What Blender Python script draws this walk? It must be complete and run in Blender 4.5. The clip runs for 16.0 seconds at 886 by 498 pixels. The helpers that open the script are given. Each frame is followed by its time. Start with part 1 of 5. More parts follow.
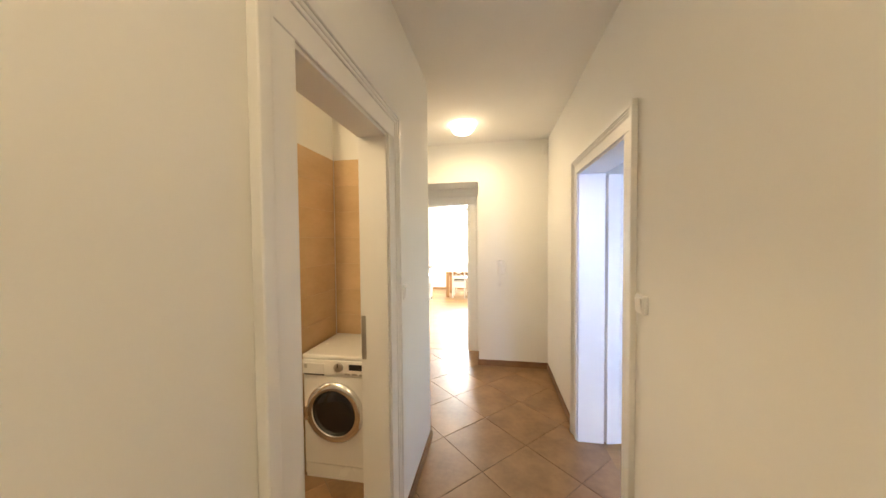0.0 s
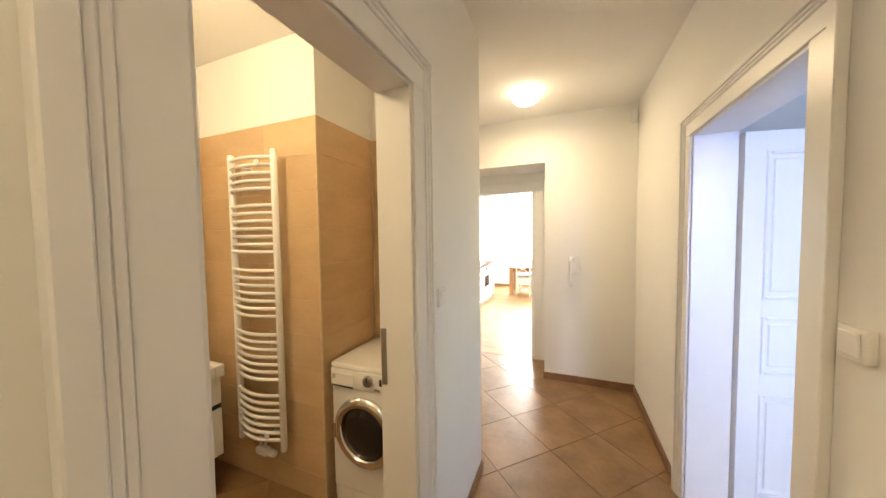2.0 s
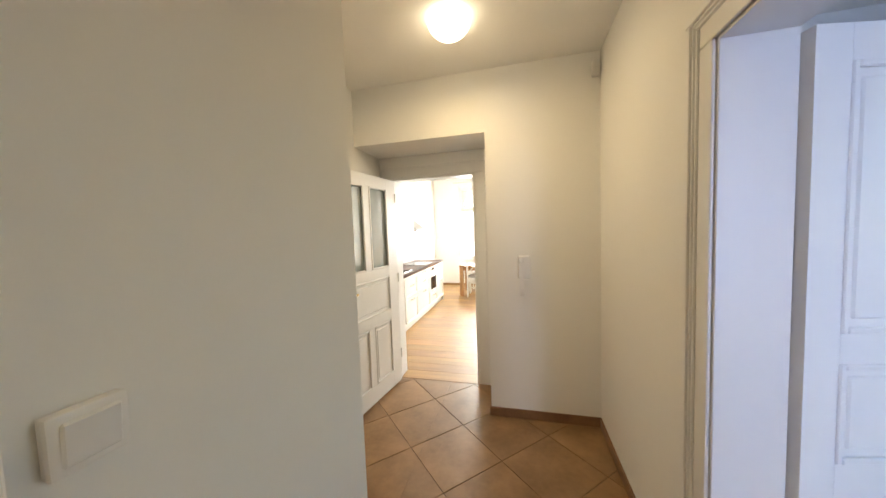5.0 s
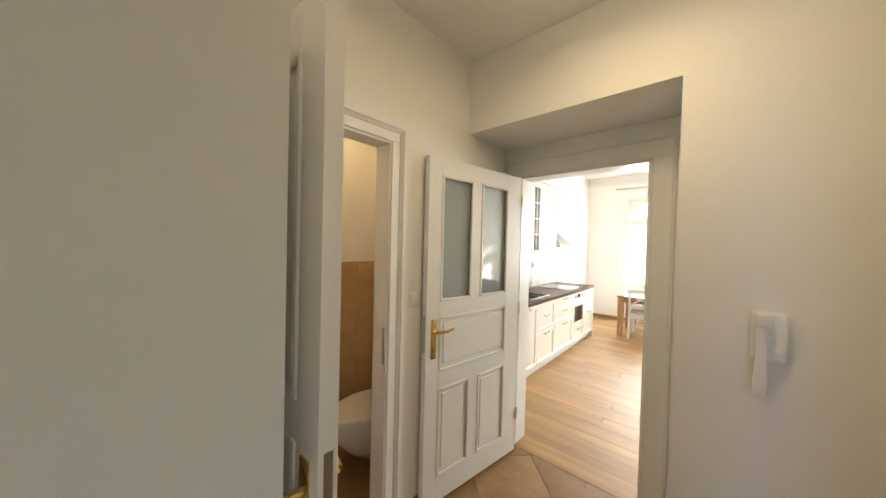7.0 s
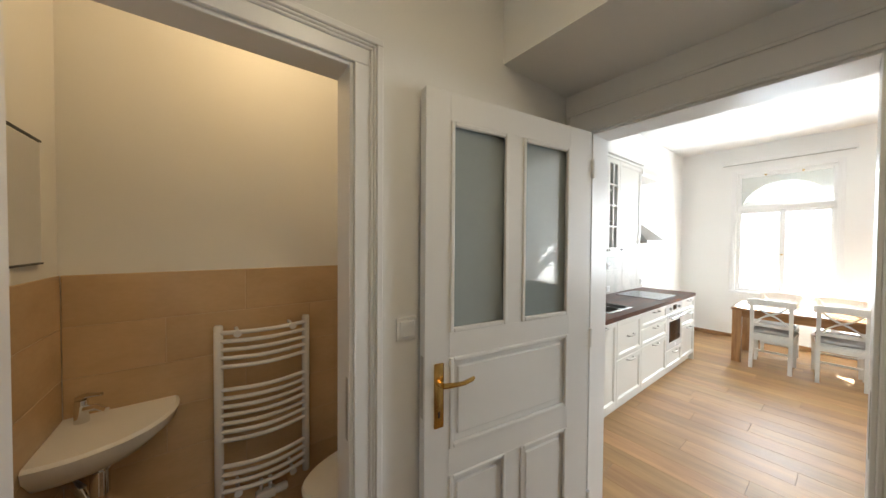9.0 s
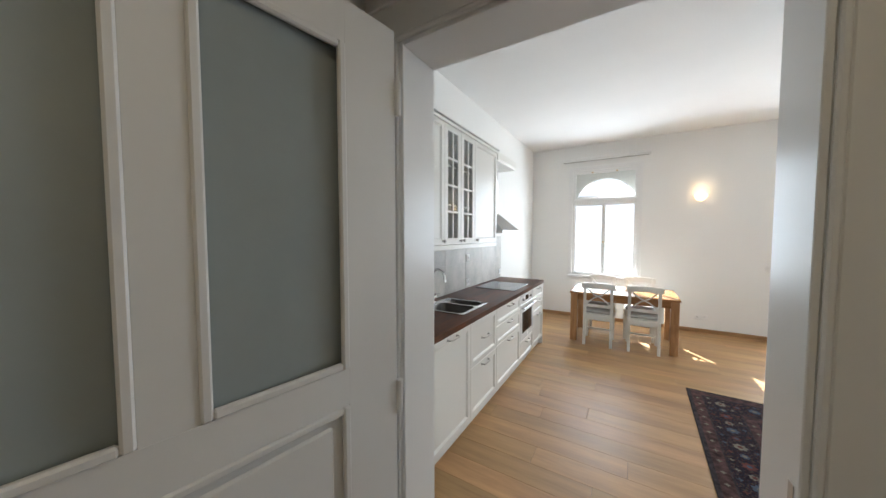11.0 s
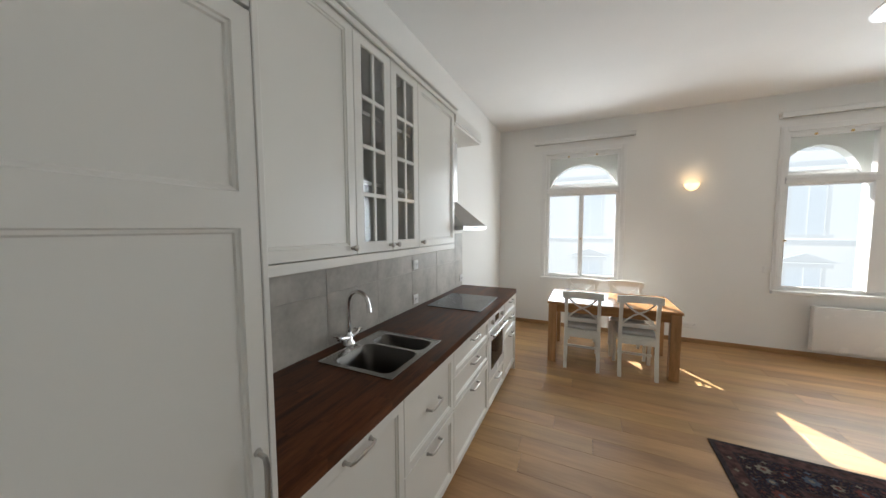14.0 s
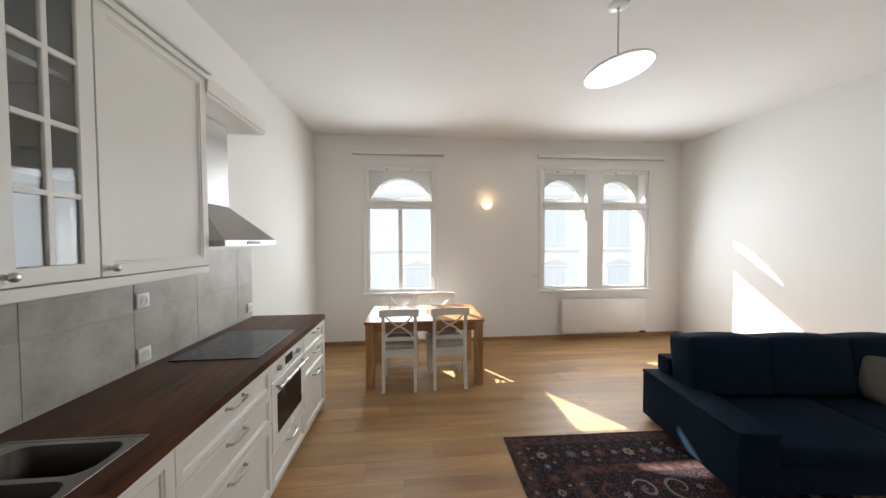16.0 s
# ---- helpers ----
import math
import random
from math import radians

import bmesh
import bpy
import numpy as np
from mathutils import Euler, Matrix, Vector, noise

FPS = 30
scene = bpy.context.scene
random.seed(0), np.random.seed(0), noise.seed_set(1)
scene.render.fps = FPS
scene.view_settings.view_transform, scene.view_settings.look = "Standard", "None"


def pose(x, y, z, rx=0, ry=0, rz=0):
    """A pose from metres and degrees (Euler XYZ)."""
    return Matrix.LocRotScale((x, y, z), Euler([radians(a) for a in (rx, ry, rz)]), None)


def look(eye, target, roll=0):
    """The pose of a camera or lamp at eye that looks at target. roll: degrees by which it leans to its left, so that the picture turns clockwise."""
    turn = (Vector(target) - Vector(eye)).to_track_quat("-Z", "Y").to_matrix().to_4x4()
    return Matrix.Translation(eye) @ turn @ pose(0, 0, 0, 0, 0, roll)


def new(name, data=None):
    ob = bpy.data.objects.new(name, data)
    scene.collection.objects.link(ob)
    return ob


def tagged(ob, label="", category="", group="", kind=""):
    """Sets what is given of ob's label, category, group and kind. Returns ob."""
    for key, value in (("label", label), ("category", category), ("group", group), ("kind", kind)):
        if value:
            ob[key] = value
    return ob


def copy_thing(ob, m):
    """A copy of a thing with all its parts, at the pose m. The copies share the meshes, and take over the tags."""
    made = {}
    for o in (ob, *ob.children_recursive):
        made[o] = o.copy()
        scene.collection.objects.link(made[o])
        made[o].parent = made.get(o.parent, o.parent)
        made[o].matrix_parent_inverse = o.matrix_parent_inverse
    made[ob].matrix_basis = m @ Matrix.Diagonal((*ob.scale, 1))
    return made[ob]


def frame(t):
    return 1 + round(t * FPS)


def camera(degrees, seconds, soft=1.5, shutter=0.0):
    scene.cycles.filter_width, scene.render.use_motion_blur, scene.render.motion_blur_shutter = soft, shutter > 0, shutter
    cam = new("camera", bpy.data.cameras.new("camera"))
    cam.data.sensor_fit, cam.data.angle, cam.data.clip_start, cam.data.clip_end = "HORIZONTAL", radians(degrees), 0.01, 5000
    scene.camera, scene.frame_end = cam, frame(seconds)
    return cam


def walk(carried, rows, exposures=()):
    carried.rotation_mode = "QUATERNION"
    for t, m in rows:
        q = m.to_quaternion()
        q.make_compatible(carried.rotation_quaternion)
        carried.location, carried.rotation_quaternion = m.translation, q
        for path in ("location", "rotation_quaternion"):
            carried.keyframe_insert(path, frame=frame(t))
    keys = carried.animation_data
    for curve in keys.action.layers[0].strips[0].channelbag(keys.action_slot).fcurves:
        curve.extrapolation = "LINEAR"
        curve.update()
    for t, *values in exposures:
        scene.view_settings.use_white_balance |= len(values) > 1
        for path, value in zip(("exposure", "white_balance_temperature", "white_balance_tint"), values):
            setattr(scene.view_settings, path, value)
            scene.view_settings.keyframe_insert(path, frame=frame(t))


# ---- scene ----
cam = camera(111.1, 16.0)
PATH = [
    (0, (0.061, -0.111, 1.614), (-0.272, 1.86, 1.556), -0.5),
    (0.5, (0.03, 0.033, 1.61), (-0.383, 1.989, 1.529), -1.4),
    (1, (0.035, 0.176, 1.597), (-0.534, 2.088, 1.458), -1.1),
    (1.5, (0.045, 0.276, 1.595), (-0.709, 2.126, 1.492), -1.0),
    (2, (0.057, 0.33, 1.593), (-0.685, 2.185, 1.501), -0.7),
    (2.5, (0.108, 0.397, 1.595), (-0.347, 2.342, 1.484), -0.6),
    (3, (0.137, 0.488, 1.577), (-0.055, 2.475, 1.451), -0.9),
    (5.5, (0.103, 1.523, 1.575), (-0.561, 3.406, 1.459), -0.1),
    (6, (0.054, 1.733, 1.573), (-0.801, 3.54, 1.506), 2.4),
    (6.5, (0.016, 1.892, 1.577), (-1.01, 3.609, 1.544), 0.7),
    (7, (-0.02, 2.091, 1.583), (-1.347, 3.587, 1.551), 1.4),
    (7.5, (-0.05, 2.255, 1.581), (-1.604, 3.514, 1.554), 1.9),
    (8, (-0.143, 2.423, 1.56), (-1.749, 3.615, 1.516), 1.8),
    (8.5, (-0.279, 2.596, 1.571), (-1.918, 3.742, 1.553), 1.6),
    (9, (-0.375, 2.762, 1.561), (-1.972, 3.965, 1.522), 0.4),
    (9.5, (-0.455, 2.979, 1.567), (-1.965, 4.29, 1.579), 0.8),
    (10, (-0.509, 3.161, 1.555), (-1.867, 4.629, 1.523), 0.5),
    (12.5, (-0.724, 4.196, 1.592), (-1.532, 6.025, 1.522), -0.2),
    (13, (-0.822, 4.359, 1.606), (-1.689, 6.161, 1.561), -0.1),
    (13.5, (-0.907, 4.497, 1.602), (-1.770, 6.299, 1.508), -0.6),
    (14, (-0.926, 4.604, 1.589), (-1.767, 6.414, 1.452), -0.2),
    (14.5, (-0.896, 4.714, 1.596), (-1.557, 6.596, 1.455), 0.1),
    (15, (-0.844, 4.869, 1.591), (-1.259, 6.823, 1.486), -0.3),
    (15.5, (-0.786, 4.980, 1.599), (-0.947, 6.972, 1.527), 0.0),
    (16, (-0.743, 5.063, 1.600), (-0.565, 7.055, 1.543), -0.2),
]
EXPO = [(0.0, 4.95, 6850, 8), (3.0, 4.88, 6800, 8), (5.5, 4.18, 6950, 6), (6.5, 4.08, 6950, 6), (7.5, 3.78, 6550, 6), (8.0, 3.7, 6400, 6), (9.0, 3.46, 6050, 6),
        (10.0, 3.14, 5750, 6), (12.5, 2.3, 5950, 6), (14.0, 2.1, 6150, 7), (15.0, 2.2, 6200, 8), (16.0, 2.16, 6250, 9)]
walk(cam, [(t, look(eye, target, roll)) for t, eye, target, roll in PATH], EXPO)

# ---- plan, metres ----
XL, XR = -0.455, 0.71            # corridor walls
YJ, YF = 2.26, 3.79              # end of the left wall, far wall
XW = -1.305                      # wall with the toilet door
YK0, YK1 = 4.29, 4.455           # wall with the kitchen door
CH = 2.84                        # corridor ceiling
RX0, RX1, RY1, RH = -2.25, 3.65, 9.78, 3.19   # living room
YB = -1.3                        # corridor back wall
BF = 0.06                        # bathroom floor, a low step up

# ---- world and lights ----
world = bpy.data.worlds.new("sky")
scene.world = world
world.use_nodes = True
wn = world.node_tree
sky = wn.nodes.new("ShaderNodeTexSky")
sky.sky_type = 'NISHITA'
sky.sun_disc = False
SUN_EL, SUN_SLOPE = 33.5, 0.66
sun_dir = Vector((-SUN_SLOPE, 1.0, math.hypot(1, SUN_SLOPE) * math.tan(radians(SUN_EL)))).normalized()
sky.sun_elevation = radians(SUN_EL)
sky.sun_rotation = math.atan2(sun_dir.x, sun_dir.y)
bg = wn.nodes["Background"]
wn.links.new(sky.outputs[0], bg.inputs[0])
bg.inputs[1].default_value = 0.06


def lamp(name, kind, m, energy, color, **settings):
    data = bpy.data.lights.new(name, kind)
    data.energy, data.color = energy, color
    for key, value in settings.items():
        if key == "size":
            data.size = value
        if key == "size_y":
            data.shape = 'RECTANGLE'
            data.size_y = value
        if key == "angle":
            data.angle = value
        if key == "spread":
            data.spread = value
        if key == "radius":
            data.shadow_soft_size = value
    ob = new(name, data)
    ob.matrix_world = m
    return ob


lamp("sun", 'SUN', look((0, 0, 0), -sun_dir), 5.0, (1.0, 0.97, 0.93), angle=radians(0.6))
lamp("window_daylight", 'AREA', look((-0.98, RY1 - 0.05, 1.75), (-0.97, 5.4, 1.45)), 5.9, (0.93, 0.97, 1.0), size=0.95, size_y=1.7, spread=radians(158))
lamp("window_daylight", 'AREA', look((2.17, RY1 - 0.05, 1.75), (2.16, 5.4, 1.45)), 10.0, (0.93, 0.97, 1.0), size=1.75, size_y=1.7, spread=radians(158))
lamp("window_daylight", 'AREA', look((1.45, 0.03, 1.55), (0.5, 2.9, 1.1)), 1.25, (0.36, 0.50, 1.0), size=0.5, size_y=1.5, spread=radians(150))
WARM = (1.0, 0.64, 0.29)
HALL = (1.0, 0.76, 0.46)
lamp("bulb", 'AREA', look((-0.265, 3.14, 2.71), (-0.2651, 3.14, 0)), 0.49, HALL, size=0.22)
lamp("bulb", 'POINT', pose(-0.265, 3.14, 2.52), 0.12, HALL, radius=0.10)
# added lamp out of view behind the start, brightens the near corridor
lamp("bulb", 'POINT', pose(0.15, -0.55, 2.58), 0.40, HALL, radius=0.10)
lamp("bulb", 'POINT', pose(-1.35, 0.75, 2.50), 0.95, (1.0, 0.76, 0.46), radius=0.10)
lamp("bulb", 'POINT', pose(-1.80, 2.95, 2.58), 0.40, WARM, radius=0.10)
lamp("bulb", 'POINT', pose(0.371, 9.655, 2.25), 0.13, (1.0, 0.66, 0.34), radius=0.03)

# ---- materials ----


def rgba(c):
    return (c[0], c[1], c[2], 1.0)


def mat(name, color, rough=0.5, metal=0.0, vary=0.08, scale=6.0, fine=60.0, bump=0.05, spec=0.5, coat=0.0, per_object=0.0, trans=0.0, stretch=(1, 1, 1), hue=0.0, color2=None, rough_vary=0.08):
    """A surface with variation at two scales, fine relief and uneven gloss."""
    m = bpy.data.materials.new(name)
    m.use_nodes = True
    nt = m.node_tree
    b = nt.nodes["Principled BSDF"]
    tc = nt.nodes.new("ShaderNodeTexCoord")
    mp = nt.nodes.new("ShaderNodeMapping")
    mp.inputs["Scale"].default_value = stretch
    nt.links.new(tc.outputs["Object"], mp.inputs[0])
    vec = mp.outputs[0]
    if per_object:
        info = nt.nodes.new("ShaderNodeObjectInfo")
        add = nt.nodes.new("ShaderNodeVectorMath")
        add.operation = 'MULTIPLY_ADD'
        nt.links.new(info.outputs["Random"], add.inputs[0])
        add.inputs[1].default_value = (37, 91, 53)
        nt.links.new(vec, add.inputs[2])
        vec = add.outputs[0]
    n1 = nt.nodes.new("ShaderNodeTexNoise")
    n1.inputs["Scale"].default_value, n1.inputs["Detail"].default_value = scale, 5
    n2 = nt.nodes.new("ShaderNodeTexNoise")
    n2.inputs["Scale"].default_value, n2.inputs["Detail"].default_value = fine, 3
    nt.links.new(vec, n1.inputs["Vector"])
    nt.links.new(vec, n2.inputs["Vector"])
    mixf = nt.nodes.new("ShaderNodeMath")
    mixf.operation = 'MULTIPLY_ADD'
    mixf.inputs[1].default_value = 0.3
    nt.links.new(n2.outputs[0], mixf.inputs[0])
    nt.links.new(n1.outputs[0], mixf.inputs[2])
    ramp = nt.nodes.new("ShaderNodeValToRGB")
    c2 = color2 or color
    lo = tuple(v * (1 - vary) for v in color)
    hi = tuple(min(1, v * (1 + vary)) for v in c2)
    ramp.color_ramp.elements[0].position, ramp.color_ramp.elements[0].color = 0.42, rgba(lo)
    ramp.color_ramp.elements[1].position, ramp.color_ramp.elements[1].color = 0.92, rgba(hi)
    nt.links.new(mixf.outputs[0], ramp.inputs[0])
    out = ramp.outputs[0]
    if per_object:
        hsv = nt.nodes.new("ShaderNodeHueSaturation")
        mr = nt.nodes.new("ShaderNodeMapRange")
        mr.inputs["To Min"].default_value, mr.inputs["To Max"].default_value = 1 - per_object, 1 + per_object
        nt.links.new(info.outputs["Random"], mr.inputs[0])
        nt.links.new(mr.outputs[0], hsv.inputs["Value"])
        if hue:
            wn2 = nt.nodes.new("ShaderNodeTexWhiteNoise")
            wn2.noise_dimensions = '1D'
            hr = nt.nodes.new("ShaderNodeMapRange")
            hr.inputs["To Min"].default_value, hr.inputs["To Max"].default_value = 0.5 - hue, 0.5 + hue
            nt.links.new(info.outputs["Random"], wn2.inputs["W"])
            nt.links.new(wn2.outputs["Value"], hr.inputs[0])
            nt.links.new(hr.outputs[0], hsv.inputs["Hue"])
        nt.links.new(out, hsv.inputs["Color"])
        out = hsv.outputs[0]
    nt.links.new(out, b.inputs["Base Color"])
    rr = nt.nodes.new("ShaderNodeMapRange")
    rr.inputs["To Min"].default_value, rr.inputs["To Max"].default_value = max(0.02, rough - rough_vary), min(1, rough + rough_vary)
    nt.links.new(n1.outputs[0], rr.inputs[0])
    nt.links.new(rr.outputs[0], b.inputs["Roughness"])
    b.inputs["Metallic"].default_value = metal
    b.inputs["Specular IOR Level"].default_value = spec
    b.inputs["Coat Weight"].default_value = coat
    b.inputs["Coat Roughness"].default_value = 0.08
    b.inputs["Transmission Weight"].default_value = trans
    if bump:
        bp = nt.nodes.new("ShaderNodeBump")
        bp.inputs["Strength"].default_value = bump
        bp.inputs["Distance"].default_value = 0.004
        nt.links.new(mixf.outputs[0], bp.inputs["Height"])
        nt.links.new(bp.outputs[0], b.inputs["Normal"])
    return m


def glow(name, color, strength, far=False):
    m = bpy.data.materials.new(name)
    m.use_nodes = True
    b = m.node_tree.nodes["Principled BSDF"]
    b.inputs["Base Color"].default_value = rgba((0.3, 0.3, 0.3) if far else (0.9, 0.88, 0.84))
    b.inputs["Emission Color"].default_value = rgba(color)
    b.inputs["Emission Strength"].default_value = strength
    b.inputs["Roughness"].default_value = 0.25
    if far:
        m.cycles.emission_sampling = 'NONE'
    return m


PLASTER = mat("plaster", (0.83, 0.82, 0.79), 0.85, vary=0.012, scale=1.6, fine=140, bump=0.10, spec=0.2)
CEIL = mat("ceiling_paint", (0.83, 0.82, 0.80), 0.9, vary=0.025, scale=1.4, fine=90, bump=0.14, spec=0.15)
GLOSS = mat("white_gloss_paint", (0.80, 0.79, 0.77), 0.315, vary=0.006, scale=3, fine=50, bump=0.02, rough_vary=0.03)
CABINET = mat("white_lacquer", (0.765, 0.75, 0.70), 0.325, vary=0.006, scale=3, fine=40, bump=0.015, rough_vary=0.03)
TERRA = mat("terracotta_tile", (0.225, 0.125, 0.055), 0.33, vary=0.10, scale=4.5, fine=26, bump=0.05, per_object=0.08, color2=(0.33, 0.195, 0.095), rough_vary=0.08)
GROUT = mat("floor_grout", (0.17, 0.105, 0.055), 0.8, vary=0.15, scale=30, fine=200, bump=0.2)
BASEB = mat("tile_skirting", (0.24, 0.13, 0.065), 0.38, vary=0.2, scale=9, fine=60, bump=0.06)
BTILE = mat("beige_wall_tile", (0.60, 0.415, 0.235), 0.20, vary=0.05, scale=3.5, fine=34, bump=0.02, per_object=0.035, stretch=(1, 1, 2.2), color2=(0.65, 0.46, 0.27))
BGROUT = mat("wall_grout", (0.62, 0.46, 0.28), 0.8, vary=0.1, scale=20, fine=150, bump=0.1)
OAK = mat("oak_plank", (0.325, 0.180, 0.072), 0.44, vary=0.13, scale=1.5, fine=10, bump=0.04, per_object=0.15, stretch=(0.8, 7, 7), hue=0.005, color2=(0.44, 0.258, 0.108))
OAKTRIM = mat("oak_skirting", (0.36, 0.20, 0.085), 0.4, vary=0.15, scale=4, fine=30, bump=0.04, stretch=(1, 1, 8))
TABLEWOOD = mat("oiled_table_wood", (0.31, 0.15, 0.058), 0.22, vary=0.2, scale=3, fine=26, bump=0.04, stretch=(1, 8, 8), color2=(0.37, 0.19, 0.078))
LEGWOOD = mat("oiled_leg_wood", (0.37, 0.19, 0.075), 0.36, vary=0.2, scale=3, fine=26, bump=0.04, stretch=(8, 8, 1), color2=(0.45, 0.25, 0.11))
WALNUT = mat("dark_worktop_wood", (0.046, 0.0155, 0.006), 0.40, spec=0.18, vary=0.35, scale=4, fine=30, bump=0.03, stretch=(9, 1, 9), per_object=0.30, color2=(0.105, 0.038, 0.015))
CONCRETE = mat("concrete_tile", (0.36, 0.335, 0.295), 0.45, vary=0.14, scale=5, fine=34, bump=0.05, per_object=0.03, color2=(0.47, 0.44, 0.395))
CGROUT = mat("grey_grout", (0.47, 0.45, 0.41), 0.8, vary=0.1, scale=20, fine=150, bump=0.1)
STEEL = mat("brushed_steel", (0.40, 0.385, 0.37), 0.27, 1.0, vary=0.05, scale=4, fine=120, bump=0.02, stretch=(1, 12, 1))
HOODSTEEL = mat("hood_steel", (0.47, 0.46, 0.44), 0.36, 1.0, vary=0.03, scale=4, fine=120, bump=0.01, stretch=(1, 12, 1))
RIMSTEEL = mat("polished_rim_steel", (0.40, 0.39, 0.37), 0.22, 1.0, vary=0.02, bump=0.0, rough_vary=0.03)
HOBGLASS = mat("hob_glass", (0.010, 0.010, 0.011), 0.12, vary=0.1, bump=0.0, spec=0.22, rough_vary=0.03)
# sink bowls: steel colour darkened for the shade in their depth
BOWLSHADE = mat("shaded_bowl_steel", (0.11, 0.103, 0.095), 0.34, 1.0, vary=0.06, scale=4, fine=120, bump=0.02)
CHROME = mat("chrome", (0.78, 0.78, 0.78), 0.07, 1.0, vary=0.02, bump=0.0, rough_vary=0.02)
NICKEL = mat("dull_nickel", (0.50, 0.48, 0.45), 0.3, 1.0, vary=0.05, bump=0.0)
BRASS = mat("polished_brass", (0.72, 0.49, 0.17), 0.2, 1.0, vary=0.06, bump=0.01, rough_vary=0.05)
DRUMGLASS = mat("drum_glass", (0.012, 0.012, 0.012), 0.07, vary=0.1, bump=0.0, spec=0.6, rough_vary=0.02)
ZONEGREY = mat("printed_grey", (0.10, 0.10, 0.10), 0.3, vary=0.1, bump=0.0)
BLACKGLASS = mat("black_glass", (0.012, 0.012, 0.014), 0.08, vary=0.1, bump=0.0, rough_vary=0.03)
DARK = mat("dark_plastic", (0.02, 0.02, 0.02), 0.4, vary=0.1, bump=0.02)
PLASTIC = mat("white_plastic", (0.80, 0.79, 0.77), 0.35, vary=0.02, bump=0.01)
CERAMIC = mat("white_ceramic", (0.84, 0.83, 0.81), 0.10, vary=0.015, bump=0.0, rough_vary=0.03, coat=0.3)
ENAMEL = mat("white_enamel", (0.82, 0.81, 0.79), 0.25, vary=0.015, bump=0.01)
FABRIC = mat("navy_fabric", (0.0034, 0.0118, 0.0245), 0.9, vary=0.22, scale=14, fine=420, bump=0.35, spec=0.15)
PILLOW = mat("grey_cushion_fabric", (0.11, 0.10, 0.085), 0.9, vary=0.15, scale=10, fine=350, bump=0.3)
SEATCLOTH = mat("seat_cushion_fabric", (0.50, 0.49, 0.46), 0.9, vary=0.12, scale=12, fine=300, bump=0.25)
STONE = mat("outer_render", (0.72, 0.72, 0.68), 0.9, vary=0.08, scale=2, fine=40, bump=0.1)
ASPHALT = mat("asphalt", (0.055, 0.053, 0.05), 0.9, vary=0.2, scale=2, fine=60, bump=0.2)
GLOWSHADE = glow("lit_opal_glass", (1.0, 0.88, 0.68), 0.21)
GLOWPEND = glow("lit_pendant_diffuser", (1.0, 0.94, 0.86), 0.45)
GLOWSCONCE = glow("lit_sconce_glass", (1.0, 0.62, 0.26), 0.55)


def glass(name, color, rough, ior=1.45):
    m = bpy.data.materials.new(name)
    m.use_nodes = True
    b = m.node_tree.nodes["Principled BSDF"]
    b.inputs["Base Color"].default_value = rgba(color)
    b.inputs["Roughness"].default_value = rough
    b.inputs["Transmission Weight"].default_value = 1.0
    b.inputs["IOR"].default_value = ior
    return m


PANE = glass("clear_glass", (0.97, 0.98, 0.98), 0.0, 1.02)
CABGLASS = glass("cabinet_glass", (0.85, 0.86, 0.86), 0.02)
FROST = mat("frosted_glass", (0.33, 0.37, 0.37), 0.05, spec=1.0, vary=0.05, scale=2, fine=30, bump=0.0, coat=0.3, rough_vary=0.01)
MIRROR = mat("mirror_silver", (0.88, 0.88, 0.88), 0.02, 1.0, vary=0.01, bump=0.0, rough_vary=0.01)


def rug_material():
    """Dark woven rug: bordered field, small flowers, worn pile."""
    m = bpy.data.materials.new("woven_rug")
    m.use_nodes = True
    nt = m.node_tree
    b = nt.nodes["Principled BSDF"]
    tc = nt.nodes.new("ShaderNodeTexCoord")
    v = nt.nodes.new("ShaderNodeTexVoronoi")
    v.inputs["Scale"].default_value = 85
    n = nt.nodes.new("ShaderNodeTexNoise")
    n.inputs["Scale"].default_value, n.inputs["Detail"].default_value = 55, 5
    nt.links.new(tc.outputs["Object"], v.inputs["Vector"])
    nt.links.new(tc.outputs["Object"], n.inputs["Vector"])
    mul = nt.nodes.new("ShaderNodeMath")
    mul.operation = 'MULTIPLY_ADD'
    nt.links.new(n.outputs[0], mul.inputs[0])
    mul.inputs[1].default_value = 0.55
    nt.links.new(v.outputs["Distance"], mul.inputs[2])
    ramp = nt.nodes.new("ShaderNodeValToRGB")
    r = ramp.color_ramp
    r.interpolation = 'CONSTANT'
    r.elements[0].position, r.elements[0].color = 0.0, rgba((0.075, 0.045, 0.032))
    r.elements[1].position, r.elements[1].color = 0.36, rgba((0.075, 0.022, 0.018))
    for pos, c in ((0.46, (0.014, 0.010, 0.014)), (0.68, (0.026, 0.020, 0.026)), (0.86, (0.016, 0.022, 0.040)), (0.94, (0.07, 0.024, 0.02)), (1.03, (0.07, 0.05, 0.035))):
        e = r.elements.new(pos)
        e.color = rgba(c)
    nt.links.new(mul.outputs[0], ramp.inputs[0])
    nt.links.new(ramp.outputs[0], b.inputs["Base Color"])
    b.inputs["Roughness"].default_value = 0.95
    b.inputs["Specular IOR Level"].default_value = 0.06
    fine = nt.nodes.new("ShaderNodeTexNoise")
    fine.inputs["Scale"].default_value = 500
    nt.links.new(tc.outputs["Object"], fine.inputs["Vector"])
    bp = nt.nodes.new("ShaderNodeBump")
    bp.inputs["Strength"].default_value = 0.4
    bp.inputs["Distance"].default_value = 0.004
    nt.links.new(fine.outputs[0], bp.inputs["Height"])
    nt.links.new(bp.outputs[0], b.inputs["Normal"])
    return m


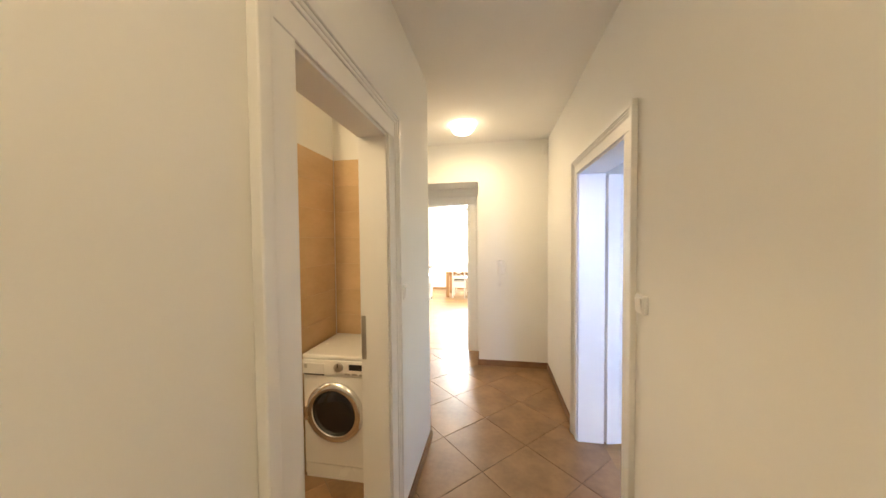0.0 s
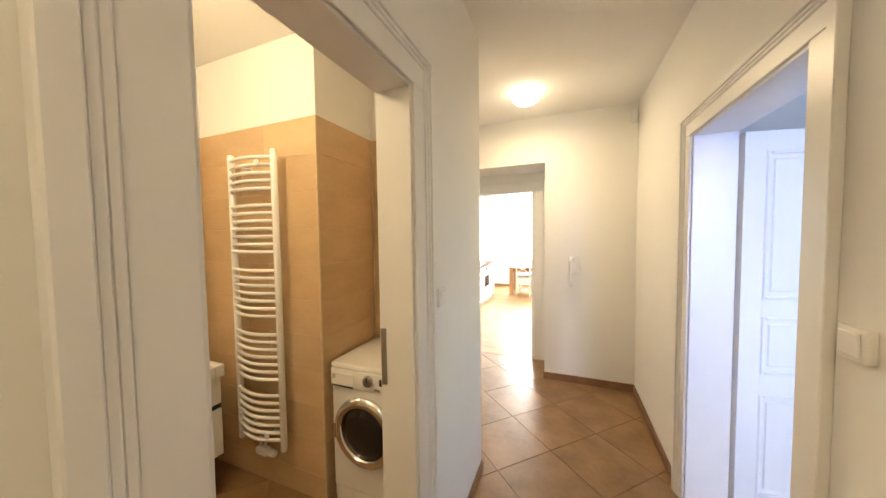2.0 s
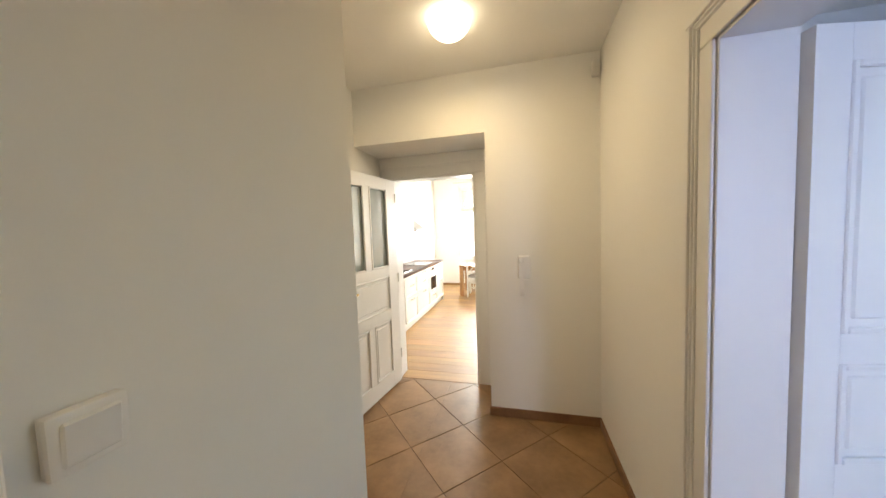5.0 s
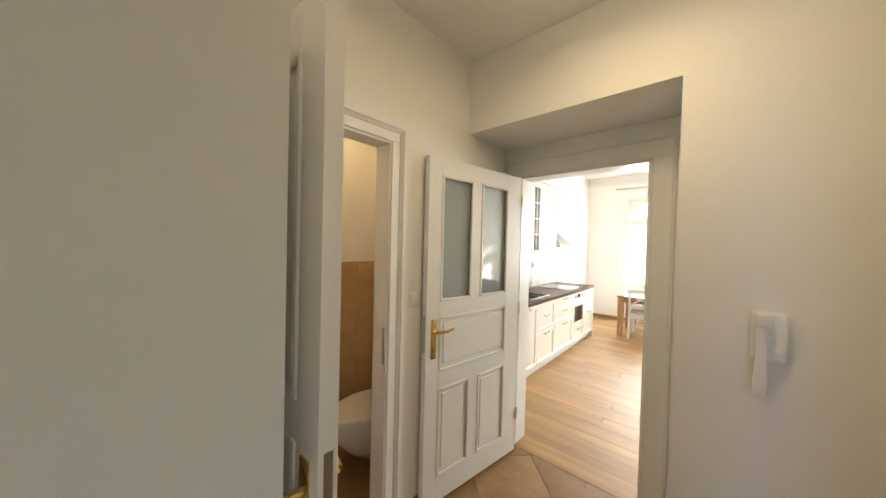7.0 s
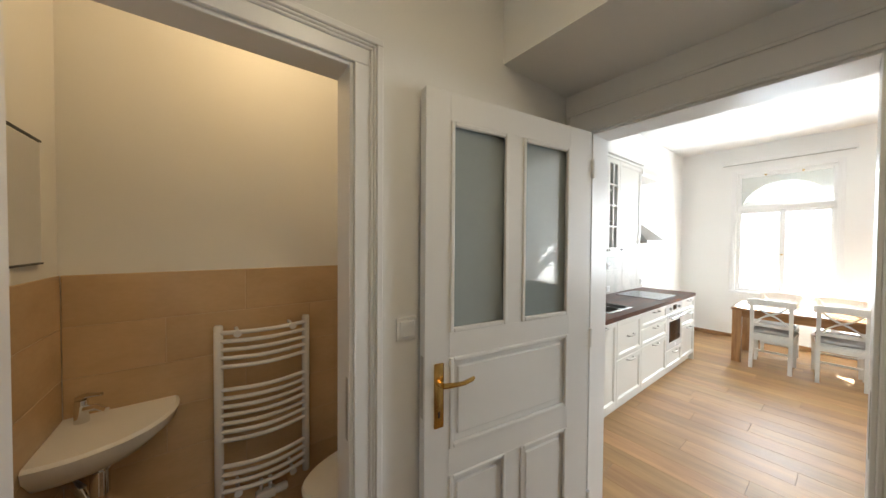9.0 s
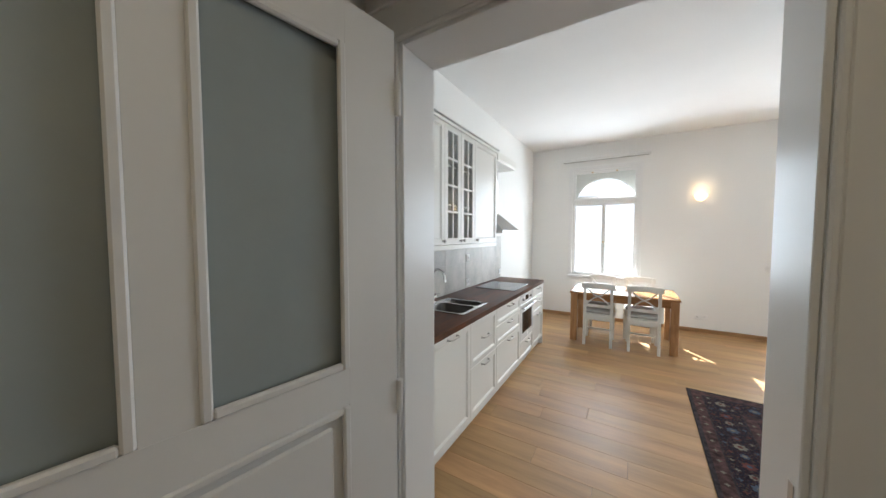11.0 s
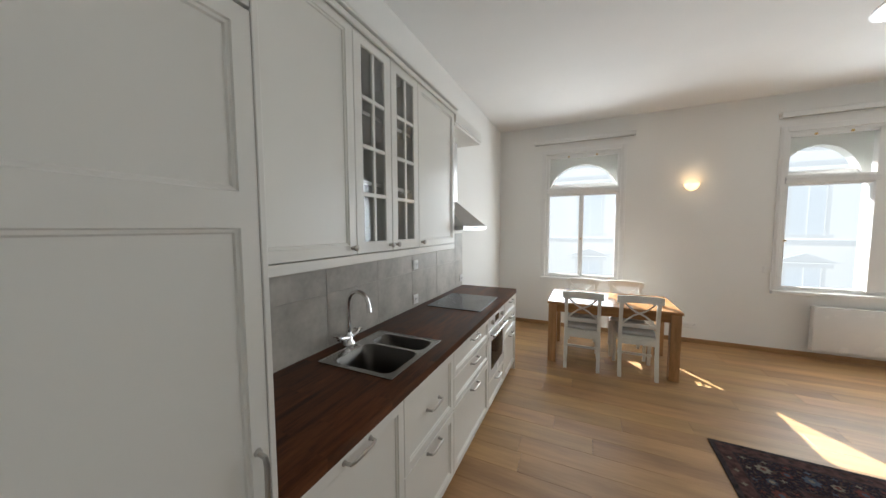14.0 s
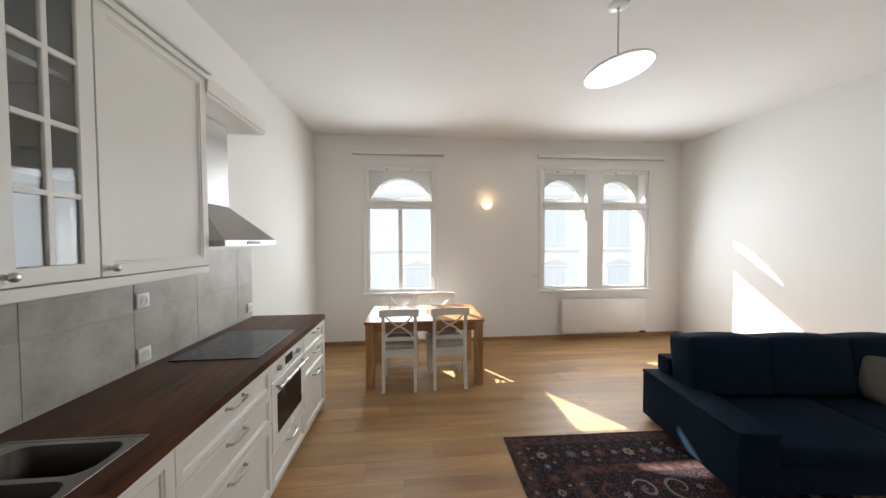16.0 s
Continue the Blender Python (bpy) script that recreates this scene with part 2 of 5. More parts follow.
RUGFIELD = rug_material()
RUGBAND = mat("rug_border_wool", (0.040, 0.017, 0.016), 0.95, vary=0.6, scale=22, fine=90, bump=0.3, spec=0.15, color2=(0.075, 0.038, 0.033))
RUGDARK = mat("rug_edge_wool", (0.016, 0.012, 0.016), 0.95, vary=0.5, scale=26, fine=120, bump=0.3, spec=0.15, color2=(0.045, 0.033, 0.032))
RUGPALE = mat("rug_medallion_wool", (0.17, 0.15, 0.115), 0.95, vary=0.3, scale=16, fine=120, bump=0.3, spec=0.15)
RUGRUST = mat("rug_rust_wool", (0.105, 0.034, 0.026), 0.95, vary=0.4, scale=20, fine=120, bump=0.3, spec=0.15)
RUGBLUE = mat("rug_blue_wool", (0.060, 0.075, 0.100), 0.95, vary=0.35, scale=20, fine=120, bump=0.3, spec=0.15)

# ---- building helpers ----


def box(bm, x0, y0, z0, x1, y1, z1, bevel=0.0, seg=1):
    """Adds an upright box; its edges are rounded by bevel."""
    x0, x1 = min(x0, x1), max(x0, x1)
    y0, y1 = min(y0, y1), max(y0, y1)
    z0, z1 = min(z0, z1), max(z0, z1)
    m = Matrix.Translation(((x0 + x1) / 2, (y0 + y1) / 2, (z0 + z1) / 2)) @ Matrix.Diagonal((x1 - x0, y1 - y0, z1 - z0, 1))
    made = bmesh.ops.create_cube(bm, size=1, matrix=m)["verts"]
    if bevel:
        edges = {e for v in made for e in v.link_edges}
        bmesh.ops.bevel(bm, geom=list(edges), offset=bevel, segments=seg, affect='EDGES', profile=0.5)
    return bm


def boxes(*sizes, bevel=0.0, seg=1):
    bm = bmesh.new()
    for s in sizes:
        box(bm, *s, bevel=bevel, seg=seg)
    return bm


def tube(points, r, seg=10, bm=None, closed=False):
    """A round bar through the points, with ends capped."""
    bm = bm or bmesh.new()
    pts = [Vector(p) for p in points]
    rings = []
    for i, p in enumerate(pts):
        a, b = pts[max(i - 1, 0)], pts[min(i + 1, len(pts) - 1)]
        q = (b - a).to_track_quat('Z', 'Y')
        rad = r[i] if isinstance(r, (list, tuple)) else r
        rings.append([bm.verts.new(p + q @ Vector((rad * math.cos(2 * math.pi * k / seg), rad * math.sin(2 * math.pi * k / seg), 0))) for k in range(seg)])
    for lo, hi in zip(rings, rings[1:]):
        shift = min(range(seg), key=lambda s: (lo[0].co - hi[s].co).length)
        for k in range(seg):
            bm.faces.new((lo[k], lo[(k + 1) % seg], hi[(k + 1 + shift) % seg], hi[(k + shift) % seg]))
    bm.faces.new(list(reversed(rings[0])))
    bm.faces.new(rings[-1])
    return bm


def lathe(profile, seg=28, bm=None, m=None):
    """A turned body from (radius, height) pairs, about z."""
    bm = bm or bmesh.new()
    m = m or Matrix.Identity(4)
    rings = [[bm.verts.new(m @ Vector((max(r, 1e-4) * math.cos(2 * math.pi * k / seg), max(r, 1e-4) * math.sin(2 * math.pi * k / seg), z))) for k in range(seg)] for r, z in profile]
    for lo, hi in zip(rings, rings[1:]):
        for k in range(seg):
            bm.faces.new((lo[k], lo[(k + 1) % seg], hi[(k + 1) % seg], hi[k]))
    return bm


def loft(rings, bm=None, caps=True):
    """A skin over rings of equal length."""
    bm = bm or bmesh.new()
    vs = [[bm.verts.new(p) for p in ring] for ring in rings]
    n = len(vs[0])
    for lo, hi in zip(vs, vs[1:]):
        for k in range(n):
            bm.faces.new((lo[k], lo[(k + 1) % n], hi[(k + 1) % n], hi[k]))
    if caps:
        bm.faces.new(list(reversed(vs[0])))
        bm.faces.new(vs[-1])
    return bm


def mesh_of(name, bm, material, smooth=None):
    bmesh.ops.recalc_face_normals(bm, faces=bm.faces[:])
    me = bpy.data.meshes.new(name)
    bm.to_mesh(me)
    bm.free()
    me.materials.append(material)
    if smooth:
        me.shade_smooth()
        me.set_sharp_from_angle(angle=radians(smooth))
    return me


def part(name, bm, material, parent=None, label="", smooth=None, m=None):
    ob = new(name, mesh_of(name, bm, material, smooth))
    if parent is not None:
        ob.parent = parent
    if m is not None:
        ob.matrix_basis = m
    if label:
        ob["label"] = label
    return ob


def empty(name, m, label, category, group="", kind=""):
    ob = new(name)
    ob.matrix_basis = m
    return tagged(ob, label, category, group, kind)


def structure(name, bm, material, label="", category="", smooth=None):
    return tagged(part(name, bm, material, smooth=smooth), label, category, kind="structure")


def piece(name, me, parent, m):
    """A small piece on shared mesh data."""
    ob = new(name, me)
    ob.parent = parent
    ob.matrix_basis = m
    return ob

# ---- setting ----


def wall(name, axis, f0, f1, a0, a1, z0, z1, holes=(), material=PLASTER, label="white painted plaster wall"):
    """A thick wall along an axis, with openings (from, to, bottom, top) that go through it."""
    bm = bmesh.new()

    def put(p0, p1, q0, q1):
        if p1 - p0 < 1e-4 or q1 - q0 < 1e-4:
            return
        if axis == "y":
            box(bm, f0, p0, q0, f1, p1, q1)
        else:
            box(bm, p0, f0, q0, p1, f1, q1)
    at = a0
    for h0, h1, zb, zt in sorted(holes):
        put(at, h0, z0, z1)
        put(h0, h1, z0, zb)
        put(h0, h1, zt, z1)
        at = h1
    put(at, a1, z0, z1)
    return structure(name, bm, material, label, "wall")


# corridor
BD = (0.615, 1.322, 2.135)       # bathroom door opening: y, y, top
RD = (1.545, 2.42, 2.13)         # side room door opening
WD = (2.41, 3.11, 2.118)         # toilet door opening
KD = (-1.165, -0.311, 2.124)     # kitchen door opening: x, x, top
wall("wall_corridor_left", "y", -0.60, XL, YB, YJ, 0, CH, [(BD[0], BD[1], 0, BD[2])])
wall("wall_corridor_right", "y", XR, 0.905, YB, YF, 0, CH, [(RD[0], RD[1], 0, RD[2])])
wall("wall_corridor_back", "x", YB - 0.15, YB, -2.5, 3.3, 0, CH)
wall("wall_corridor_end", "x", YF, YK0, -0.14, 3.3, 0, RH)
wall("wall_above_arch", "x", YF, YK0, -2.25, -0.14, 2.352, RH)
wall("wall_jog", "x", 2.16, YJ, -1.305, -0.60, 0, CH)
wall("wall_toilet_front", "y", -1.42, XW, 2.16, YK0, 0, CH, [(WD[0], WD[1], 0, WD[2])])
wall("wall_kitchen_door", "x", YK0, YK1, RX0, RX1, 0, RH, [(KD[0], KD[1], 0, KD[2])])
structure("ceiling_corridor", boxes((-0.60, YB, CH, 0.905, YF, CH + 0.12), (-2.35, 2.16, CH, -0.60, YF, CH + 0.12)), CEIL, "off-white painted corridor ceiling", "ceiling")

# bathroom and toilet shells
wall("wall_bath_back", "x", 1.645, 2.16, -2.35, -1.21, 0, CH)
wall("wall_bath_side", "y", -2.35, -2.20, YB, 1.645, 0, CH)
structure("ceiling_bath", boxes((-2.35, YB, 2.72, -0.60, 2.16, CH)), CEIL, "white painted bathroom ceiling", "ceiling")
wall("wall_toilet_back", "y", -2.35, -2.20, 2.16, YK0, 0, CH)
wall("wall_toilet_left", "x", 2.16, 2.28, -2.20, -1.42, 0, CH)
wall("wall_toilet_right", "x", 3.66, YK0, -2.20, -1.42, 0, CH)

# side room
wall("wall_side_room_near", "x", -0.15, 0.0, 0.905, 3.4, 0, CH, [(1.2, 1.7, 0.8, 2.3)])
wall("wall_side_room_far", "y", 3.3, 3.45, -0.15, YK0, 0, CH, [(1.6, 2.6, 0.85, 2.2)])
structure("ceiling_side_room", boxes((0.905, -0.15, CH, 3.45, YF, CH + 0.12)), CEIL, "white painted ceiling", "ceiling")

# living room with its window wall
W1 = (-1.50, -0.46)
W2 = (1.275, 3.095)
WZ0, WZ1 = 0.80, 2.735
wall("wall_room_left", "y", RX0 - 0.2, RX0, YK0, 10.2, 0, RH)
wall("wall_room_right", "y", RX1, RX1 + 0.2, YK0, 10.2, 0, RH)
wall("wall_windows", "x", RY1, 10.16, RX0, RX1, 0, RH, [(W1[0], W1[1], WZ0, WZ1), (W2[0], W2[1], WZ0, WZ1)])
structure("ceiling_living_room", boxes((RX0 - 0.2, YK0, RH, RX1 + 0.2, 10.2, RH + 0.15)), CEIL, "white painted living room ceiling", "ceiling")

# floors: sub-floors; tiles and planks are laid on them further down
floor_tiles = structure("floor_corridor", boxes((-2.35, YB, -0.12, 0.905, YK0, -0.004)), GROUT, "brown terracotta tiles laid diagonally", "floor")
floor_bath = structure("floor_bathroom", boxes((-2.20, YB, -0.003, -0.601, 2.16, BF - 0.004)), GROUT, "brown terracotta tiles of the raised bathroom floor", "floor")
floor_side = structure("floor_side_room", boxes((0.905, -0.15, -0.12, 3.45, YK0, -0.002)), OAK, "brown wooden floor of the side room", "floor")
floor_planks = structure("floor_living_room", boxes((RX0 - 0.2, YK0, -0.12, RX1 + 0.2, 10.2, -0.012)), DARK, "warm oak plank floor", "floor")

# skirting of tile along the corridor
SK = 0.078
structure("baseboard_corridor", boxes(
    (XL, BD[1] + 0.165, 0, XL + 0.011, YJ + 0.011, SK), (-1.3, YJ, 0, XL, YJ + 0.011, SK),
    (XR - 0.011, RD[1] + 0.13, 0, XR, YF - 0.011, SK), (-0.151, YF - 0.011, 0, XR, YF, SK), (-0.151, YF, 0, -0.14, YK0 - 0.01, SK),
    (XL, YB, 0, XL + 0.011, BD[0] - 0.165, SK), (XR - 0.011, YB, 0, XR, RD[0] - 0.13, SK),
    (XW, WD[1] + 0.11, 0, XW + 0.011, YK0, SK), bevel=0.002), BASEB, "brown glazed tile skirting", "baseboard")
structure("baseboard_living_room", boxes(
    (RX0, RY1 - 0.016, 0, RX1, RY1, 0.06), (RX1 - 0.016, YK1, 0, RX1, RY1 - 0.016, 0.06),
    (RX0, 8.0, 0, RX0 + 0.016, RY1 - 0.016, 0.06), (KD[1] + 0.12, YK1, 0, RX1 - 0.016, YK1 + 0.016, 0.06), bevel=0.003), OAKTRIM, "oak skirting board", "baseboard")


def casing(name, axis, face, out, a0, a1, top, wide, depth, back=None, label="white painted moulded door casing", plain=False):
    """Moulded casing round a door opening on one wall face, with a lining through the wall to back. out: +1 or -1, the side it stands proud of."""
    th = empty(name, pose(0, 0, 0), label, "door frame", kind="structure")

    def b(bm, p0, p1, q0, q1, d0, d1):
        if axis == "y":
            box(bm, face + out * d0, p0, q0, face + out * d1, p1, q1, bevel=0.003)
        else:
            box(bm, p0, face + out * d0, q0, p1, face + out * d1, q1, bevel=0.003)
    left, right, head = bmesh.new(), bmesh.new(), bmesh.new()
    steps = ((0.0, 0.10, 0.62), (0.10, 0.88, 0.50), (0.88, 1.0, 0.80)) if plain else ((0.0, 0.56, 0.55), (0.56, 0.66, 0.80), (0.66, 0.76, 1.0), (0.76, 1.0, 1.3))
    for s0, s1, d in steps:
        b(left, a0 - wide * s1, a0 - wide * s0, 0, top + wide * s0, 0, depth * d)
        b(right, a1 + wide * s0, a1 + wide * s1, 0, top + wide * s0, 0, depth * d)
        b(head, a0 - wide * s1, a1 + wide * s1, top + wide * s0, top + wide * s1, 0, depth * d)
    part("side_casing", left, GLOSS, th)
    part("side_casing", right, GLOSS, th)
    part("head_casing", head, GLOSS, th)
    if back is not None:
        t = 0.012
        lining = bmesh.new()
        lo, hi = min(face, back), max(face, back)
        if axis == "y":
            box(lining, lo, a0, 0, hi, a0 + t, top, bevel=0.002)
            box(lining, lo, a1 - t, 0, hi, a1, top, bevel=0.002)
            box(lining, lo, a0 + t, top - t, hi, a1 - t, top, bevel=0.002)
        else:
            box(lining, a0, lo, 0, a0 + t, hi, top, bevel=0.002)
            box(lining, a1 - t, lo, 0, a1, hi, top, bevel=0.002)
            box(lining, a0 + t, lo, top - t, a1 - t, hi, top, bevel=0.002)
        part("lining", lining, GLOSS, th)
    return th


cas_bath = casing("door_frame_1", "y", XL, 1, BD[0], BD[1], BD[2], 0.15, 0.022, -0.60)
cas_side = casing("door_frame_2", "y", XR, -1, RD[0], RD[1], RD[2], 0.125, 0.022, 0.905)
cas_wc = casing("door_frame_3", "y", XW, 1, WD[0], WD[1], WD[2], 0.09, 0.020, -1.42)
cas_kit = casing("door_frame_4", "x", YK0, -1, KD[0], KD[1], KD[2], 0.125, 0.020, YK1, "white painted flat door casing", True)
casing("door_frame_5", "x", YK1, 1, KD[0] + 0.004, KD[1] - 0.004, KD[2] - 0.004, 0.10, 0.026, None, "white painted flat door casing", True)

# steel strike plates in the linings
part("strike_plate", boxes((-0.596, BD[1] - 0.0135, 1.02, -0.572, BD[1] - 0.0115, 1.24), (-0.59, BD[1] - 0.0145, 1.08, -0.578, BD[1] - 0.013, 1.12), bevel=0.0008), NICKEL, cas_bath, "steel strike plate")
part("strike_plate", boxes((-1.335, WD[1] - 0.0135, 0.93, -1.315, WD[1] - 0.0115, 1.13), (-1.331, WD[1] - 0.0145, 1.0, -1.319, WD[1] - 0.013, 1.04), bevel=0.0008), NICKEL, cas_wc, "steel strike plate")
part("strike_plate", boxes((KD[1] - 0.0135, 4.305, 0.93, KD[1] - 0.0115, 4.325, 1.13), bevel=0.0008), NICKEL, cas_kit, "steel strike plate")


def frame_bars(bm, x0, x1, z0, z1, bar, y0, y1, bevel=0.003):
    box(bm, x0, y0, z0, x0 + bar, y1, z1, bevel=bevel)
    box(bm, x1 - bar, y0, z0, x1, y1, z1, bevel=bevel)
    box(bm, x0 + bar, y0, z0, x1 - bar, y1, z0 + bar, bevel=bevel)
    box(bm, x0 + bar, y0, z1 - bar, x1 - bar, y1, z1, bevel=bevel)


def lever(parent, m, s=1, plate=0.23):
    """Door lever on a long plate, reaching along local x by the sign s, standing out along -y."""
    pl = boxes((-0.019, -0.004, -plate * 0.62, 0.019, 0, plate * 0.38), bevel=0.004, seg=2)
    lathe([(0.0, 0), (0.012, 0), (0.010, 0.03), (0.0, 0.03)], 14, pl, Matrix.Translation((0, -0.003, 0.02)) @ Matrix.Rotation(radians(90), 4, 'X'))
    tube([(0, -0.036, 0.02), (s * 0.03, -0.046, 0.021), (s * 0.075, -0.048, 0.020), (s * 0.112, -0.046, 0.026), (s * 0.122, -0.044, 0.030)], [0.010, 0.009, 0.008, 0.008, 0.005], 10, pl)
    h = part("door_handle", pl, BRASS, parent, "polished brass lever on a long plate", smooth=40, m=m)
    part("keyhole", boxes((-0.003, -0.0048, -0.107, 0.003, -0.0042, -0.085), bevel=0.0003), DARK, h)
    return h


def door_leaf(name, w, h, m, label, glazed, thick=0.042):
    """A panelled leaf: hinge at local x 0, free edge at w, faces along y."""
    th = empty(name, m, label, "door", kind="structure")
    st, top, lock, low = 0.098, 0.10, 1.135, 0.83
    y0, y1 = -thick / 2, thick / 2
    mid, hs, hm = (0.475, 0.15, 0.038) if glazed else (w / 2, st, 0.05)
    fr = bmesh.new()
    box(fr, 0, y0, 0.008, hs, y1, h, bevel=0.0007)
    box(fr, w - st, y0, 0.008, w, y1, h, bevel=0.0007)
    box(fr, hs, y0, h - top, w - st, y1, h, bevel=0.0007)
    box(fr, hs, y0, lock, w - st, y1, lock + 0.09, bevel=0.0007)
    box(fr, hs, y0, low - 0.11, w - st, y1, low, bevel=0.0007) if not glazed else box(fr, hs, y0, 0.70, w - st, y1, 0.80, bevel=0.0007)
    box(fr, hs, y0, 0.008, w - st, y1, 0.16, bevel=0.0007)
    box(fr, mid - hm, y0, lock + 0.09, mid + hm, y1, h - top, bevel=0.0007)
    lowtop = 0.70 if glazed else low - 0.11
    box(fr, mid - hm, y0, 0.16, mid + hm, y1, lowtop, bevel=0.0007)
    part("leaf_frame", fr, GLOSS, th)

    def bead(x0, x1, z0, z1):
        bm = bmesh.new()
        for s in (-1, 1):
            frame_bars(bm, x0, x1, z0, z1, 0.018, s * thick / 2 - 0.010 * s, s * (thick / 2 + 0.005), bevel=0.004)
        return bm
    holes = [(hs, mid - hm, lock + 0.09, h - top, glazed), (mid + hm, w - st, lock + 0.09, h - top, glazed),
             (hs, w - st, (0.80 if glazed else low), lock, False), (hs, mid - hm, 0.16, lowtop, False), (mid + hm, w - st, 0.16, lowtop, False)]
    for x0, x1, z0, z1, g in holes:
        part("moulding", bead(x0, x1, z0, z1), GLOSS, th)
        if g:
            xc = (x0 + x1) / 2
            part("pane", boxes((x0 - xc + 0.002, -0.003, z0 + 0.002, x1 - xc - 0.002, 0.003, z1 - 0.002)), FROST, th, "frosted glass pane", m=pose(xc, 0, 0, 0, 0, 2.3))
        else:
            p = boxes((x0 + 0.001, -0.009, z0 + 0.001, x1 - 0.001, 0.009, z1 - 0.001))
            box(p, x0 + 0.04, -0.015, z0 + 0.04, x1 - 0.04, 0.015, z1 - 0.04, bevel=0.005)
            part("panel", p, GLOSS, th)
    lever(th, pose(w - 0.055, -thick / 2, 1.035), -1)
    lever(th, pose(w - 0.055, thick / 2, 1.035, 0, 0, 180), 1)
    part("lock_plate", boxes((w - 0.0005, -0.010, 0.93, w + 0.0015, 0.010, 1.15), bevel=0.0006), NICKEL, th, "steel lock faceplate")
    for z in (0.25, 1.05, h - 0.22):
        part("hinge", lathe([(0, 0), (0.009, 0), (0.009, 0.09), (0, 0.09)], 10, None, Matrix.Translation((-0.006, thick / 2 + 0.004, z))), GLOSS, th, "painted barrel hinge")
    return th


# kitchen door stands open along the toilet wall; local x runs from hinge to free edge
kd = Vector((-1.272, 3.325, 0)) - Vector((-1.142, 4.235, 0))
door_leaf("door_1", 0.88, 2.085, pose(-1.140, 4.215, 0.012, 0, 0, math.degrees(math.atan2(kd.y, kd.x))), "white panelled door with two frosted panes, standing open", True)
# toilet door stands open square to its wall
door_leaf("door_2", 0.70, 2.08, pose(-1.283, 2.388, 0.012, 0, 0, 0.6), "white panelled toilet door with brass lever, standing open", False)
# side room door, open into the room
door_leaf("door_3", 0.84, 2.09, pose(0.912, 2.398, 0.012, 0, 0, 12.0), "white panelled door standing open into a bright room", False)


def window(name, x0, x1, lights, label):
    """A casement window with transom lights, an arched outer opening behind it and its sill and reveal trim."""
    th = empty(name, pose(0, 0, 0), label, "window", kind="structure")
    y0, y1 = 9.80, 9.87
    fr = bmesh.new()
    frame_bars(fr, x0, x1, WZ0, WZ1, 0.035, y0, y1)
    for i in range(1, len(lights)):
        a, b = lights[i - 1][1], lights[i][0]
        box(fr, a - 0.015, y0 - 0.012, WZ0 + 0.035, b + 0.015, y1, WZ1 - 0.035, bevel=0.004)
    part("window_frame", fr, GLOSS, th)
    tr = bmesh.new()
    for a, b, split in lights:
        box(tr, a - 0.02, y0 - 0.02, 2.115, b + 0.02, y1, 2.20, bevel=0.006)
        box(tr, a - 0.02, y0 - 0.03, 2.165, b + 0.02, y0 - 0.02, 2.185, bevel=0.004)
    part("transom", tr, GLOSS, th)
    for a, b, split in lights:
        sash = bmesh.new()
        frame_bars(sash, a - 0.012, b + 0.012, 2.19, 2.70, 0.024, y0 + 0.008, y1 - 0.012)
        up = part("top_sash", sash, GLOSS, th)
        pane = part("pane", boxes((a, y0 + 0.034, 2.2, b, y0 + 0.037, 2.69)), PANE, up)
        pane.visible_shadow = False
        for xh in (a + (b - a) * 0.3, a + (b - a) * 0.7):
            part("catch", boxes((xh - 0.012, y0 - 0.008, 2.676, xh + 0.012, y0 + 0.008, 2.70), bevel=0.003), BRASS, up, "small brass catch")
        cuts = [(a, (a + b) / 2), ((a + b) / 2, b)] if split else [(a, b)]
        for c0, c1 in cuts:
            low = bmesh.new()
            frame_bars(low, c0 - 0.012 if c0 == a else c0 + 0.0006, c1 + 0.012 if c1 == b else c1 - 0.0006, 0.82, 2.118, 0.030 if not split else 0.032, y0 + 0.006, y1 - 0.012)
            sh = part("casement", low, GLOSS, th)
            pane = part("pane", boxes((c0, y0 + 0.034, 0.84, c1, y0 + 0.037, 2.10)), PANE, sh)
            pane.visible_shadow = False
        xk = (a + b) / 2 if split else a + 0.01
        kn = lathe([(0.0, 0), (0.008, 0.0), (0.007, 0.02), (0.013, 0.03), (0.0, 0.042)], 12, None, Matrix.Translation((xk, y0 + 0.004, 1.42)) @ Matrix.Rotation(radians(90), 4, 'X'))
        part("knob", kn, BRASS, th, "small brass window knob", smooth=40)
        # arched head of the outer opening, with the plate spreading to both sides of it
        ax, r, zs, n = (a + b) / 2, (b - a) / 2 + 0.004, 2.15, 24
        xa = max(x0 + 0.006, a - 0.125)
        xb = min(x1 - 0.006, b + 0.125)
        ring = [(ax + r * math.cos(math.pi * k / n), zs + (2.60 - zs) * math.sin(math.pi * k / n)) for k in range(n + 1)]
        bm = bmesh.new()
        for yy in (10.03, 10.16):
            lo = [bm.verts.new((x, yy, z)) for x, z in ring]
            hi = [bm.verts.new((x, yy, WZ1)) for x, z in ring]
            for k in range(n):
                bm.faces.new((lo[k], lo[k + 1], hi[k + 1], hi[k]))
        for k in range(n):
            (p, q), (u, v) = ring[k], ring[k + 1]
            bm.faces.new([bm.verts.new(c) for c in ((p, 10.03, q), (u, 10.03, v), (u, 10.16, v), (p, 10.16, q))])
        bmesh.ops.remove_doubles(bm, verts=bm.verts[:], dist=0.0005)
        box(bm, xa, 10.03, zs, ax - r - 0.001, 10.16, WZ1)
        box(bm, ax + r + 0.001, 10.03, zs, xb, 10.16, WZ1)
        part("arched_head", bm, STONE, th, "grey rendered arched head outside the glass")
